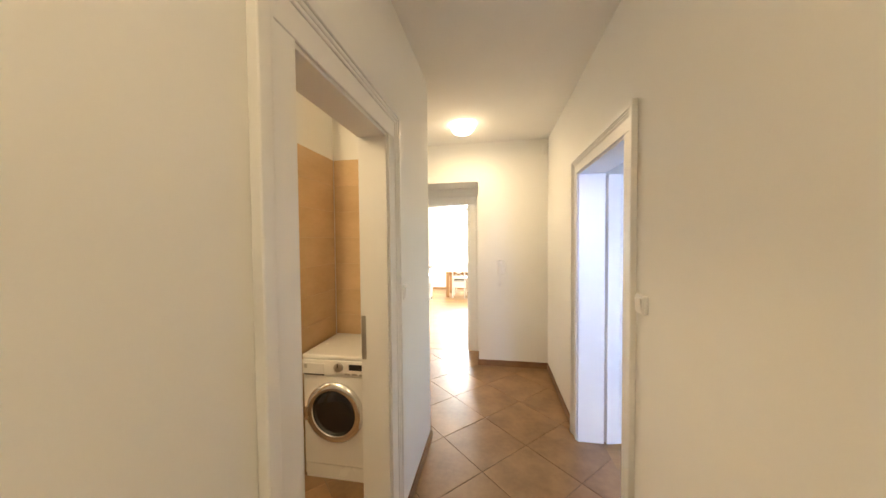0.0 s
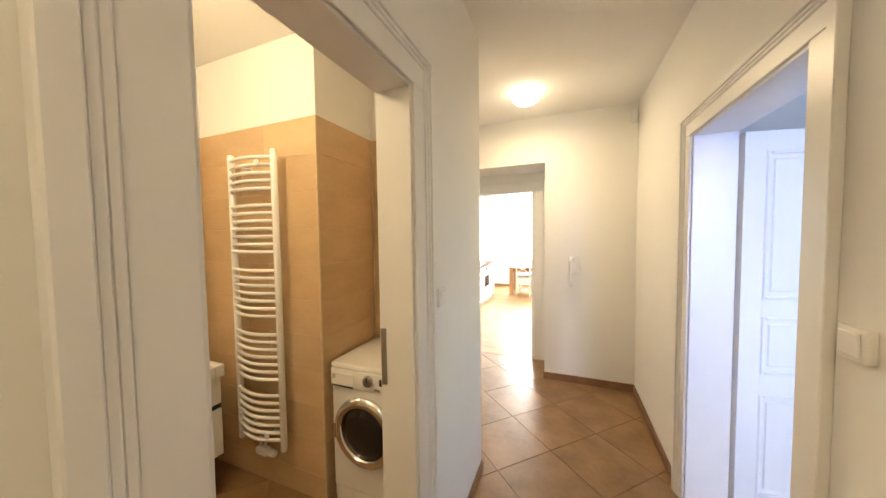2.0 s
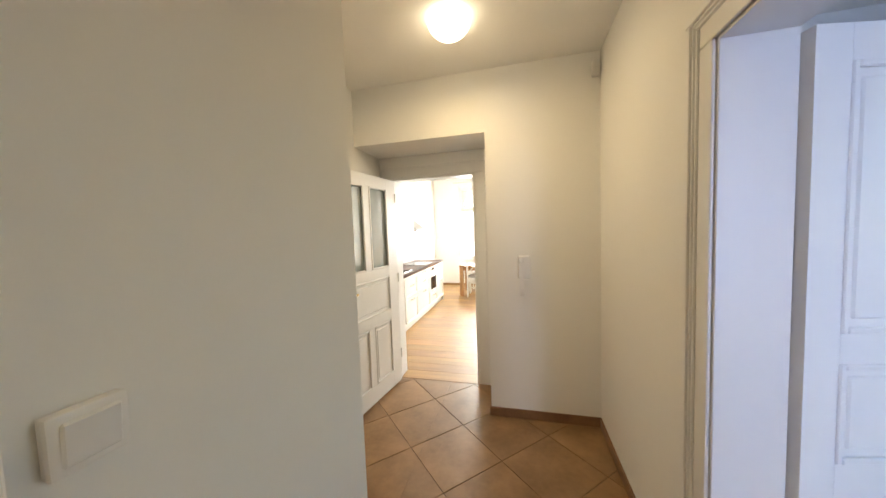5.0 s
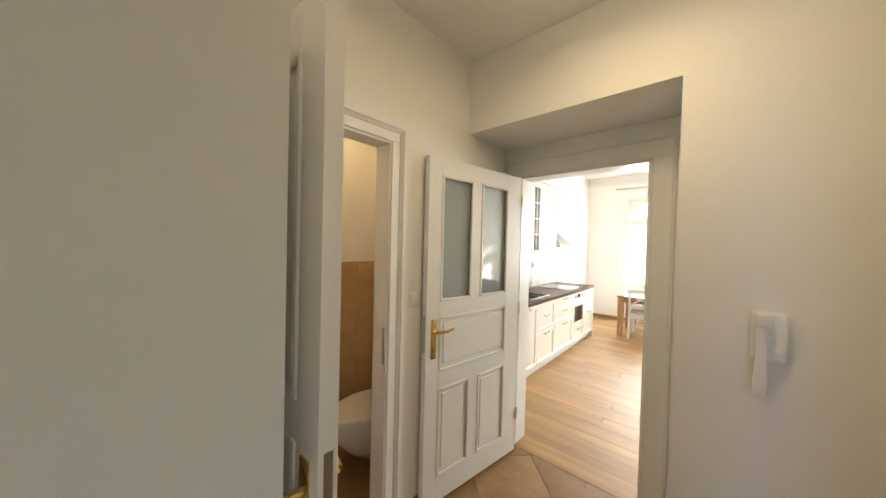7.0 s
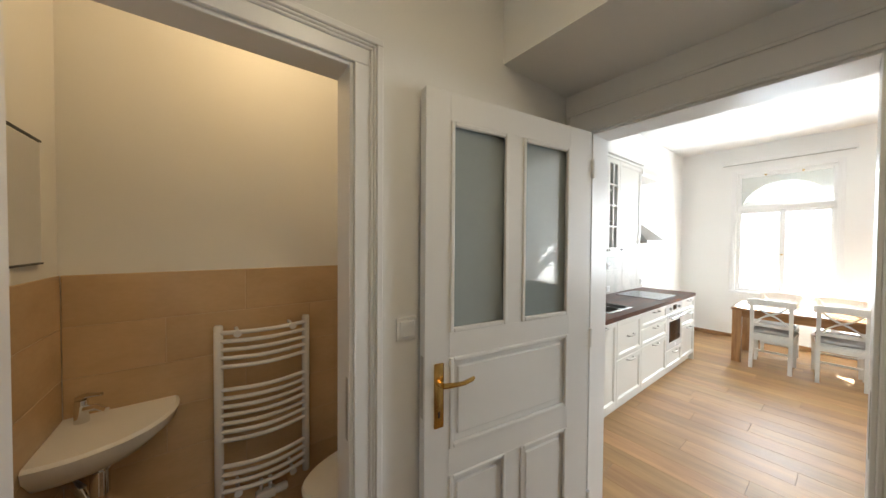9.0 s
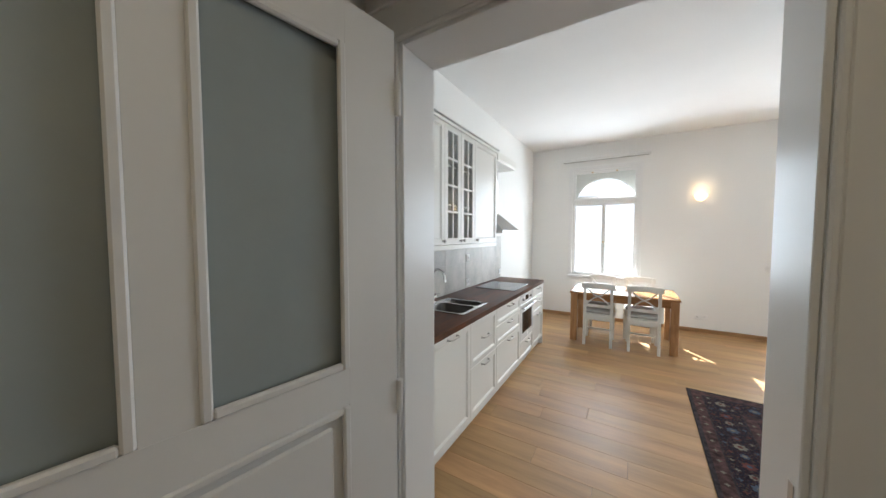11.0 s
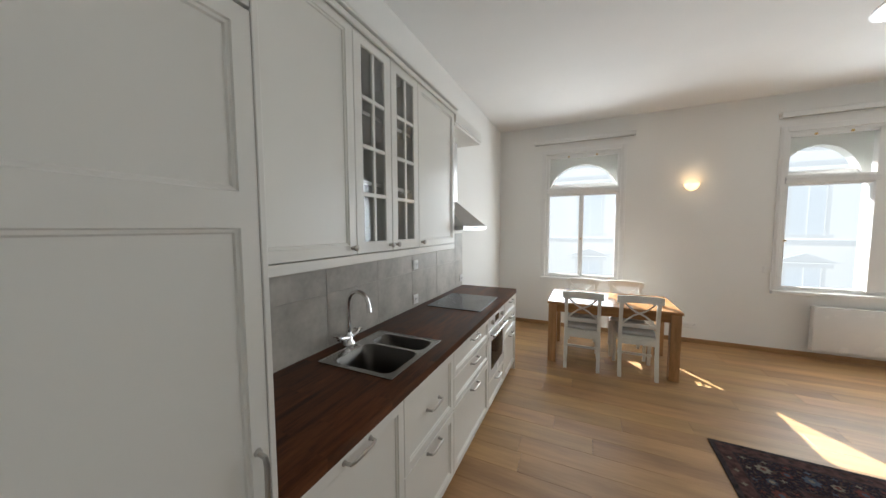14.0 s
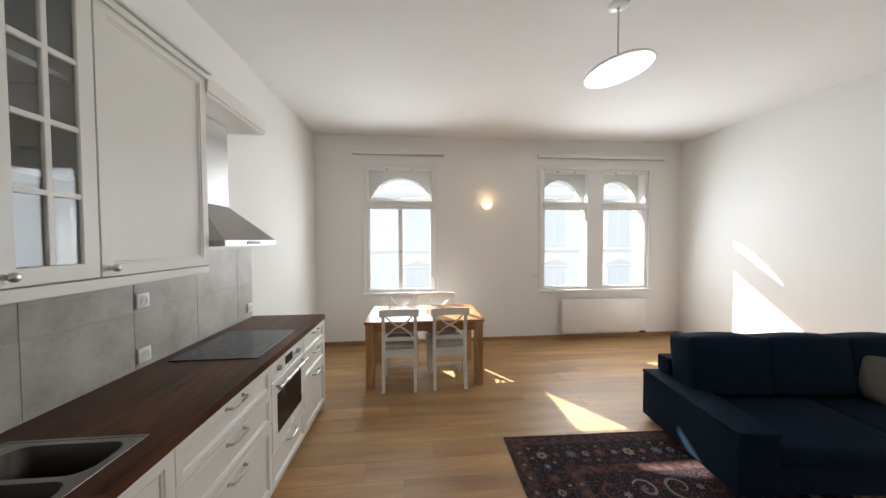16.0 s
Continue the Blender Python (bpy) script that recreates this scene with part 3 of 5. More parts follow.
    for a, b, split in lights:
        outer = boxes((max(a - 0.03, x0 + 0.006), 10.075, 2.128, min(b + 0.03, x1 - 0.006), 10.125, 2.30), bevel=0.004)
        part("outer_transom", outer, GLOSS, th)
    for i in range(1, len(lights)):
        xm = (lights[i - 1][1] + lights[i][0]) / 2
        part("pier", boxes((xm - 0.045, 10.035, WZ0, xm + 0.045, 10.155, 2.149)), STONE, th, "grey rendered pier between the lights")
    part("window_sill", boxes((x0 - 0.06, RY1 - 0.05, WZ0 - 0.042, x1 + 0.06, y0 + 0.005, WZ0 - 0.002), bevel=0.006, seg=2), GLOSS, th)
    tm = bmesh.new()
    for a, b in ((x0 - 0.065, x0), (x1, x1 + 0.065)):
        box(tm, a, RY1 - 0.014, WZ0, b, RY1, WZ1 + 0.065, bevel=0.004)
        box(tm, a + 0.02, RY1 - 0.02, WZ0, b - 0.02, RY1 - 0.014, WZ1 + 0.045, bevel=0.003)
    box(tm, x0, RY1 - 0.014, WZ1, x1, RY1, WZ1 + 0.065, bevel=0.004)
    part("trim", tm, GLOSS, th)
    return th


window("window_1", W1[0], W1[1], [(-1.464, -0.493, True)], "white two-leaf window with a transom light and an arched head outside")
window("window_2", W2[0], W2[1], [(1.311, 2.048, False), (2.298, 3.059, False)], "white double window with transom lights and arched heads outside")

# ---- outside ----
structure("ground", boxes((-400, 10.3, -9.2, 400, 800, -9.0)), ASPHALT, "grey street far below the windows", "ground")
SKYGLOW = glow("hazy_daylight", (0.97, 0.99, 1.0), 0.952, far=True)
# facade render, trim and panes emit a little, in place of daylight on them
FACGLOW = glow("pale_render_glow", (1.0, 0.985, 0.96), 0.195, far=True)
FACTRIMGLOW = glow("pale_trim_glow", (0.98, 0.97, 0.95), 0.162, far=True)
FACPANEGLOW = glow("far_pane_glow", (0.95, 0.975, 1.0), 0.172, far=True)
structure("backdrop_sky", boxes((-60, 60, -9, 60, 60.5, 24)), SKYGLOW, "white hazy daylight beyond the street", "backdrop")
far_house = empty("backdrop_facade", pose(0, 24, 0), "pale townhouse facade across the street, its daylight given as a glow", "facade", kind="structure")
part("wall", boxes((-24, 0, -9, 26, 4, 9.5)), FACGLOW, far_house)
part("cornice", boxes((-24, -0.35, 8.6, 26, 0, 9.1), (-24, -0.2, 4.25, 26, 0, 4.5), (-24, -0.2, 0.75, 26, 0, 1.0)), FACTRIMGLOW, far_house)
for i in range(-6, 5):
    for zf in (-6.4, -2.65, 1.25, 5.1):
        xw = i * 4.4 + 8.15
        w = part("window", boxes((xw - 0.85, -0.12, zf - 0.15, xw + 0.85, 0.0, zf + 0.0), (xw - 0.72, -0.06, zf, xw - 0.58, 0.0, zf + 2.4), (xw + 0.58, -0.06, zf, xw + 0.72, 0.0, zf + 2.4), (xw - 0.9, -0.16, zf + 2.4, xw + 0.9, 0.0, zf + 2.6)), FACTRIMGLOW, far_house)
        part("pane", boxes((xw - 0.57, -0.02, zf, xw - 0.03, 0.0, zf + 2.4), (xw + 0.03, -0.02, zf, xw + 0.57, 0.0, zf + 2.4)), FACPANEGLOW, w)
        if zf == -2.65:
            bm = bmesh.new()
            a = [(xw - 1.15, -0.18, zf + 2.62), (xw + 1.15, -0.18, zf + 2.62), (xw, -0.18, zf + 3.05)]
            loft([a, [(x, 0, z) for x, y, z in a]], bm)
            part("pediment", bm, FACTRIMGLOW, w)

# ---- corridor things ----


def dome_lamp(m, label, group=""):
    th = empty("ceiling_lamp", m, label, "lamp", group)
    part("base", lathe([(0, 0), (0.105, 0), (0.105, -0.022), (0, -0.022)], 32), ENAMEL, th, smooth=40)
    d = part("shade", lathe([(0.125, -0.022), (0.128, -0.034), (0.118, -0.062), (0.09, -0.092), (0.05, -0.110), (0.0, -0.115)], 32), GLOWSHADE, th, "lit opal glass dome", smooth=60)
    d.visible_shadow = False
    part("finial", lathe([(0, -0.113), (0.008, -0.114), (0.006, -0.124), (0, -0.126)], 12), CHROME, th)
    return th


lamp1 = dome_lamp(pose(-0.265, 3.14, CH), "round opal glass ceiling lamp, switched on")
# unseen fitting for the added lamp at the corridor's near end
copy_thing(lamp1, pose(0.15, -0.55, CH))
copy_thing(lamp1, pose(-1.35, 0.75, 2.72))
copy_thing(lamp1, pose(-1.80, 2.95, CH))

sensor = empty("alarm_sensor", pose(0.672, 3.752, 2.70), "small white alarm sensor high in the corner", "sensor")
part("body", boxes((-0.028, -0.022, -0.055, 0.028, 0.022, 0.055), bevel=0.010, seg=3), PLASTIC, sensor, smooth=40)
part("lens", boxes((-0.02, -0.026, -0.045, 0.02, -0.021, 0.005), bevel=0.002), ENAMEL, sensor)
part("bracket", boxes((-0.01, 0.02, -0.015, 0.038, 0.038, 0.015), bevel=0.003), PLASTIC, sensor)

phone = empty("door_phone", pose(0.146, YF, 1.262), "white wall-mounted door phone with hanging handset", "intercom")
part("base", boxes((-0.036, -0.030, -0.085, 0.050, 0, 0.085), bevel=0.007, seg=2), PLASTIC, phone, smooth=40)
part("cradle", boxes((-0.046, -0.034, -0.092, 0.052, -0.004, 0.094), bevel=0.012, seg=3), PLASTIC, phone, smooth=40)
hs = boxes((-0.042, -0.062, 0.035, 0.004, -0.030, 0.092), bevel=0.011, seg=3)
loft([[(x0, -0.058 + d, z), (x1, -0.058 + d, z), (x1, -0.032 + d, z), (x0, -0.032 + d, z)] for x0, x1, z, d in
      ((-0.036, -0.002, 0.05, 0.0), (-0.034, -0.004, -0.05, 0.004), (-0.034, -0.004, -0.13, 0.006), (-0.038, 0.0, -0.165, 0.0), (-0.036, -0.002, -0.215, 0.002), (-0.031, -0.007, -0.225, 0.008))], hs)
part("handset", hs, PLASTIC, phone, smooth=40)
part("call_button", boxes((0.020, -0.037, -0.060, 0.038, -0.033, -0.042), bevel=0.0015), PLASTIC, phone)


def wall_switch(m, label, socket=False, double=False, proud=False):
    """A flush plate; it stands out along local -y."""
    th = empty("wall_socket" if socket else "light_switch", m, label, "socket" if socket else "switch")
    wd = 0.08 if double else 0.04
    part("plate", boxes((-wd, -0.009, -0.04, wd, 0, 0.04), bevel=0.004, seg=2), PLASTIC, th, smooth=40)
    if proud:
        part("box", boxes((-wd - 0.001, -0.022, -0.041, wd + 0.001, -0.006, 0.041), bevel=0.006, seg=2), PLASTIC, th, smooth=40)
    if socket:
        for cx in ((-0.04, 0.04) if double else (0.0,)):
            part("insert", lathe([(0.0, 0.0), (0.019, 0.0), (0.021, 0.004), (0.021, 0.002)], 20, None, Matrix.Translation((cx, -0.0085, 0)) @ Matrix.Rotation(radians(90), 4, 'X')), ENAMEL, th)
            part("pin_hole", boxes((cx - 0.010, -0.0105, -0.003, cx - 0.006, -0.0085, 0.001), (cx + 0.006, -0.0105, -0.003, cx + 0.010, -0.0085, 0.001), (cx - 0.002, -0.0105, 0.008, cx + 0.002, -0.0085, 0.012)), DARK, th)
    else:
        rk = boxes((-0.030, -0.003, -0.030, 0.030, 0.004, 0.030), bevel=0.003)
        part("rocker", rk, PLASTIC, th, m=Matrix.Translation((0, -0.024 if proud else -0.010, 0)) @ Matrix.Rotation(radians(4), 4, 'X'))
    return th


wall_switch(pose(XR, 1.347, 1.325, 0, 0, -90), "white rocker switch beside a door casing", proud=True)
wall_switch(pose(XL, 1.545, 1.325, 0, 0, 90), "white rocker switch beside the bathroom door", proud=True)
wall_switch(pose(XW, 3.30, 1.26, 0, 0, 90), "white rocker switch beside the toilet door")
wall_switch(pose(-0.14, 4.05, 1.27, 0, 0, -90), "white rocker switch in the kitchen door recess")
wall_switch(pose(0.43, RY1, 0.24), "white double socket low on the window wall", True, True)
wall_switch(pose(1.17, RY1, 1.05), "white switch beside the double window")
wall_switch(pose(-2.24, 6.86, 1.276, 0, 0, 90), "white socket on the grey splashback", True)
wall_switch(pose(-2.24, 6.86, 0.978, 0, 0, 90), "white socket on the grey splashback", True)
wall_switch(pose(-2.24, 7.93, 1.00, 0, 0, 90), "white socket at the splashback's end", True)
wall_switch(pose(-2.19, 1.585, 1.305, 0, 0, 90), "white socket on the bathroom tiles", True)


def ladder_radiator(m, w, h, groups, label, step=0.040):
    """A towel radiator: two posts, bowed bars in groups, brackets and a valve. It stands out along local -y from the wall at y 0."""
    th = empty("towel_radiator", m, label, "radiator")
    for x in (0.018, w - 0.018):
        bm = lathe([(0.0, 0), (0.015, 0), (0.019, 0.008), (0.019, h - 0.008), (0.014, h), (0, h)], 16, None, Matrix.Translation((x, -0.065, 0)))
        part("post", bm, ENAMEL, th, smooth=50)
    for z0, n in groups:
        for i in range(n):
            z = h * z0 - i * step
            pts = []
            for k in range(9):
                u = k / 8
                pts.append((0.018 + (w - 0.036) * u, -0.070 - 0.045 * math.sin(math.pi * u), z))
            part("bar", tube(pts, 0.0105, 8), ENAMEL, th, smooth=60)
    for x in (0.09, w - 0.09):
        for z in (h * 0.955, h * 0.06):
            b = tube([(x, 0, z), (x, -0.085, z)], 0.009, 8)
            lathe([(0, 0), (0.017, 0), (0.017, 0.006), (0, 0.006)], 12, b, Matrix.Translation((x, -0.12, z)) @ Matrix.Rotation(radians(-90), 4, 'X'))
            part("bracket", b, ENAMEL, th)
    v = boxes((w / 2 - 0.045, -0.085, -0.065, w / 2 + 0.045, -0.040, -0.02), bevel=0.01, seg=2)
    lathe([(0, 0), (0.02, 0), (0.022, 0.01), (0.022, 0.05), (0.015, 0.06), (0, 0.06)], 14, v, Matrix.Translation((w / 2 + 0.04, -0.062, -0.042)) @ Matrix.Rotation(radians(90), 4, 'Y'))
    tube([(w / 2 - 0.02, -0.062, -0.02), (w / 2 - 0.02, -0.062, 0.04)], 0.009, 8, v)
    tube([(w / 2 + 0.02, -0.062, -0.02), (w / 2 + 0.02, -0.062, 0.04)], 0.009, 8, v)
    part("valve", v, ENAMEL, th, "white valve block", smooth=40)
    return th


# ---- bathroom ----
ladder_radiator(pose(-1.818, 1.635, 0.352), 0.39, 1.73, ((0.975, 5), (0.820, 7), (0.608, 7), (0.396, 7), (0.190, 7)), "tall white ladder towel radiator on beige tiles", 0.0435)

washer = empty("washing_machine", pose(-1.180, 1.672, BF), "white front-loading washing machine with a chrome door ring", "washing machine")
WW, WD2, WH = 0.565, 0.46, 0.820
part("body", boxes((0, 0.012, 0.015, WW, WD2, WH - 0.03), bevel=0.008, seg=2), ENAMEL, washer, smooth=40)
part("top", boxes((-0.002, 0.0, WH - 0.03, WW + 0.002, WD2, WH), bevel=0.01, seg=3), ENAMEL, washer, smooth=40)
part("control_panel", boxes((0.004, -0.008, 0.69, WW - 0.004, 0.014, WH - 0.03), bevel=0.006, seg=2), ENAMEL, washer, smooth=40)
part("detergent_drawer", boxes((0.015, -0.012, 0.698, 0.165, -0.006, 0.77), bevel=0.003), ENAMEL, washer)
part("drawer_grip", boxes((0.02, -0.0135, 0.692, 0.16, -0.007, 0.70), bevel=0.001), DARK, washer, "dark grip slot")
part("front_panel", boxes((0.006, 0.002, 0.10, WW - 0.006, 0.013, 0.686), bevel=0.004), ENAMEL, washer)
part("plinth", boxes((0.01, 0.008, 0.0, WW - 0.01, 0.06, 0.096), bevel=0.003), ENAMEL, washer)
kb = lathe([(0, 0), (0.030, 0), (0.028, 0.016), (0.020, 0.019), (0, 0.019)], 24, None, Matrix.Translation((0.262, -0.008, 0.752)) @ Matrix.Rotation(radians(90), 4, 'X'))
kd2 = part("dial", kb, NICKEL, washer, "grey metal programme dial", smooth=40)
part("pointer", boxes((0.259, -0.0285, 0.752, 0.265, -0.026, 0.779)), DARK, kd2)
part("display", boxes((0.33, -0.0095, 0.735, 0.45, -0.0078, 0.772)), DARK, washer)
for i in range(4):
    part("button", boxes((0.30 + i * 0.05, -0.011, 0.703, 0.335 + i * 0.05, -0.007, 0.715), bevel=0.001), NICKEL, washer)
part("emblem", boxes((0.022, -0.0132, 0.735, 0.042, -0.0122, 0.76)), NICKEL, washer, "plain grey emblem plate")
mdoor = Matrix.Translation((0.230, 0.0, 0.458)) @ Matrix.Rotation(radians(90), 4, 'X')
wdoor = part("door_ring", lathe([(0.145, -0.004), (0.192, 0.0), (0.198, 0.012), (0.192, 0.026), (0.172, 0.036), (0.148, 0.034), (0.140, 0.022), (0.138, -0.002)], 48, None, mdoor), CHROME, washer, "chrome door ring", smooth=50)
part("door_glass", lathe([(0.1405, 0.016), (0.13, 0.022), (0.10, 0.030), (0.05, 0.036), (0, 0.038)], 40, None, mdoor), DRUMGLASS, wdoor, "dark bowl-shaped door glass", smooth=60)
part("door_grip", boxes((0.040, -0.046, 0.41, 0.058, -0.028, 0.50), bevel=0.004), CHROME, wdoor)

vanity = empty("vanity_unit", pose(-2.19, 0.78, 0.0), "white vanity cabinet with a washbasin top", "washstand")
part("cabinet", boxes((0, 0.01, 0.32, 0.37, 0.68, 0.79), bevel=0.004), CABINET, vanity)
part("drawer_front", boxes((0.371, 0.012, 0.325, 0.388, 0.678, 0.60), bevel=0.003), CABINET, vanity)
part("drawer_front", boxes((0.371, 0.012, 0.63, 0.388, 0.678, 0.785), bevel=0.003), CABINET, vanity)
part("shadow_gap", boxes((0.3712, 0.012, 0.601, 0.38, 0.678, 0.629)), DARK, vanity, "black finger gap between the fronts")
bt = boxes((0, 0, 0.79, 0.41, 0.05, 0.86), (0, 0.64, 0.79, 0.41, 0.69, 0.86), (0.36, 0.05, 0.79, 0.41, 0.64, 0.86), (0, 0.05, 0.79, 0.10, 0.64, 0.86), (0.10, 0.05, 0.79, 0.36, 0.64, 0.80), bevel=0.006, seg=2)
part("basin", bt, CERAMIC, vanity, smooth=40)
mirror = empty("wall_mirror", pose(-2.19, 0.85, 1.51), "rectangular wall mirror over the washbasin", "mirror")
part("glass", boxes((0.0, -0.03, -0.52, 0.008, 0.60, 0.52)), MIRROR, mirror)
fr = boxes((0, -0.045, -0.535, 0.016, -0.03, 0.535), (0, 0.60, -0.535, 0.016, 0.615, 0.535), (0, -0.03, 0.52, 0.016, 0.60, 0.535), (0, -0.03, -0.535, 0.016, 0.60, -0.52), bevel=0.003)
part("frame", fr, ENAMEL, mirror)

# ---- toilet room ----
ladder_radiator(pose(-2.19, 2.757, 0.325, 0, 0, 90), 0.415, 0.845, ((0.958, 5), (0.64, 7), (0.21, 4)), "small white ladder towel radiator on brown tiles")

basin = empty("corner_basin", pose(-2.19, 2.29, 0.0), "small white ceramic corner washbasin", "washbasin")
R, N = 0.365, 16


def quarter(r, z, cx=0.0, cy=0.0, lift=1.0):
    pts = [(cx, cy, z)]
    for k in range(N + 1):
        a = math.pi / 2 * k / N
        e = r * (0.93 + 0.10 * math.sin(2 * a))
        pts.append((cx + e * math.cos(a), cy + e * math.sin(a), z))
    return pts


bm = loft([quarter(0.17, 0.70), quarter(0.29, 0.755), quarter(R - 0.01, 0.82), quarter(R, 0.855), quarter(R - 0.012, 0.865)], None, caps=False)
bm = loft([quarter(R - 0.012, 0.865), quarter(R - 0.04, 0.858, 0.0, 0.0), quarter(R - 0.13, 0.845, 0.055, 0.055), quarter(R - 0.19, 0.78, 0.075, 0.075), quarter(0.10, 0.765, 0.10, 0.10)], bm)
part("bowl", bm, CERAMIC, basin, smooth=50)
part("overflow", lathe([(0, 0), (0.011, 0), (0.011, 0.004), (0, 0.004)], 14, None, Matrix.Translation((0.078, 0.078, 0.828)) @ Matrix.Rotation(radians(60), 4, Vector((-1, 1, 0)))), DARK, basin)
tp = lathe([(0, 0.86), (0.022, 0.86), (0.020, 0.93), (0.019, 0.95), (0, 0.95)], 16, None, Matrix.Translation((0.062, 0.062, 0)))
tube([(0.062, 0.062, 0.915), (0.10, 0.11, 0.925), (0.125, 0.14, 0.915)], [0.013, 0.012, 0.010], 10, tp)
tap = part("tap", tp, CHROME, basin, "chrome mixer tap", smooth=45)
part("lever", tube([(0.055, 0.055, 0.952), (0.075, 0.08, 0.968), (0.11, 0.125, 0.975)], [0.016, 0.010, 0.006], 10), CHROME, tap, smooth=45)
tr = tube([(0.12, 0.12, 0.765), (0.12, 0.12, 0.62), (0.12, 0.12, 0.58), (0.10, 0.10, 0.55), (0.07, 0.07, 0.56), (0.06, 0.06, 0.60), (0.04, 0.04, 0.62), (0.0, 0.0, 0.62)], 0.021, 12)
lathe([(0, 0.60), (0.028, 0.60), (0.028, 0.69), (0, 0.69)], 16, tr, Matrix.Translation((0.12, 0.12, 0)))
part("trap", tr, CHROME, basin, "chrome bottle trap", smooth=45)
wcm = empty("wall_mirror", pose(-1.83, 2.282, 1.69), "plain frameless mirror above the corner basin", "mirror")
part("glass", boxes((-0.21, 0.0, -0.205, 0.21, 0.006, 0.205), bevel=0.001), MIRROR, wcm)
for ez in (0.205, -0.211):
    part("edge_strip", boxes((-0.21, 0.0, ez, 0.21, 0.010, ez + 0.006)), DARK, wcm, "dark metal edge strip")

toilet = empty("toilet", pose(-1.84, 3.65, 0.0), "white wall-hung toilet with its lid closed", "toilet")


def egg(w, d0, d1, z, n=28):
    """An egg ring from the wall (y 0) forward along -y."""
    pts = []
    for k in range(n):
        a = 2 * math.pi * k / n
        x, y = math.cos(a), math.sin(a)
        mid, half = -(d0 + d1) / 2, (d1 - d0) / 2
        taper = 1 - 0.16 * max(0, -y)
        pts.append((w * x * taper, mid + half * y, z))
    return pts


part("bowl", loft([egg(0.09, 0.0, 0.34, 0.06), egg(0.13, 0.0, 0.43, 0.14), egg(0.165, 0.0, 0.52, 0.25), egg(0.182, 0.0, 0.56, 0.36), egg(0.184, 0.0, 0.57, 0.395)]), CERAMIC, toilet, smooth=60)
part("seat", loft([egg(0.186, 0.03, 0.572, 0.398), egg(0.189, 0.03, 0.576, 0.404), egg(0.188, 0.03, 0.574, 0.412)]), PLASTIC, toilet, smooth=50)
part("lid", loft([egg(0.187, 0.03, 0.574, 0.415), egg(0.190, 0.03, 0.578, 0.422), egg(0.182, 0.035, 0.570, 0.434), egg(0.10, 0.12, 0.48, 0.439)]), PLASTIC, toilet, smooth=50)
flush = empty("flush_plate", pose(-1.84, 3.652, 1.05), "white flush plate on the tiles", "flush plate")
part("plate", boxes((-0.12, -0.012, -0.08, 0.12, 0, 0.08), bevel=0.004), PLASTIC, flush)
part("button", boxes((-0.10, -0.018, -0.05, 0.02, -0.011, 0.05), bevel=0.003), PLASTIC, flush)
part("button", boxes((0.03, -0.018, -0.05, 0.10, -0.011, 0.05), bevel=0.003), PLASTIC, flush)

# ---- kitchen ----
XF, XC = -1.622, -1.598          # cabinet carcass front and worktop edge
XU = -1.862                      # wall cabinet carcass front
TOPZ = 2.456


def shaker(y0, y1, z0, z1, x, stile=0.058, split=None):
    """A framed front facing +x, its fields sunk with a stepped edge."""
    g = 0.0015
    bm = bmesh.new()
    box(bm, x, y0 + g, z0 + g, x + 0.020, y1 - g, z1 - g)
    if split is not None:
        bmesh.ops.bisect_plane(bm, geom=bm.verts[:] + bm.edges[:] + bm.faces[:], plane_co=(0, 0, split), plane_no=(0, 0, 1))
    rim = [e for e in bm.edges if all(abs(v.co.x - x - 0.020) < 1e-6 for v in e.verts) and len(e.link_faces) == 2 and any(abs(f.normal.x) < 0.5 for f in e.link_faces)]
    bmesh.ops.recalc_face_normals(bm, faces=bm.faces[:])
    bmesh.ops.bevel(bm, geom=rim, offset=0.0025, segments=2, affect='EDGES', profile=0.5)
    bmesh.ops.recalc_face_normals(bm, faces=bm.faces[:])
    bm.normal_update()
    faces = [f for f in bm.faces if f.normal.x > 0.99 and f.calc_area() > 0.005]
    for thick, depth in ((stile - 0.0025, 0.0), (0.004, -0.005), (0.009, -0.001), (0.005, -0.005)):
        bmesh.ops.inset_individual(bm, faces=faces, thickness=thick, depth=depth)
        bm.normal_update()
    return bm


def rect_frame(y0, y1, z0, z1, bar, x0, x1):
    """A flat frame in one piece, facing +x, its front edges eased."""
    e = 0.003
    bm = bmesh.new()
    rings = []
    for sy, sz in ((0, 0), (1, 0), (1, 1), (0, 1)):
        def at(x, inset):
            return bm.verts.new((x, y1 - inset if sy else y0 + inset, z1 - inset if sz else z0 + inset))
        rings.append([at(x0, 0), at(x1 - e, 0), at(x1, e), at(x1, bar - e), at(x1 - e, bar), at(x0, bar)])
    for k in range(4):
        lo, hi = rings[k], rings[(k + 1) % 4]
        for i in range(6):
            bm.faces.new((lo[i], lo[(i + 1) % 6], hi[(i + 1) % 6], hi[i]))
    return bm


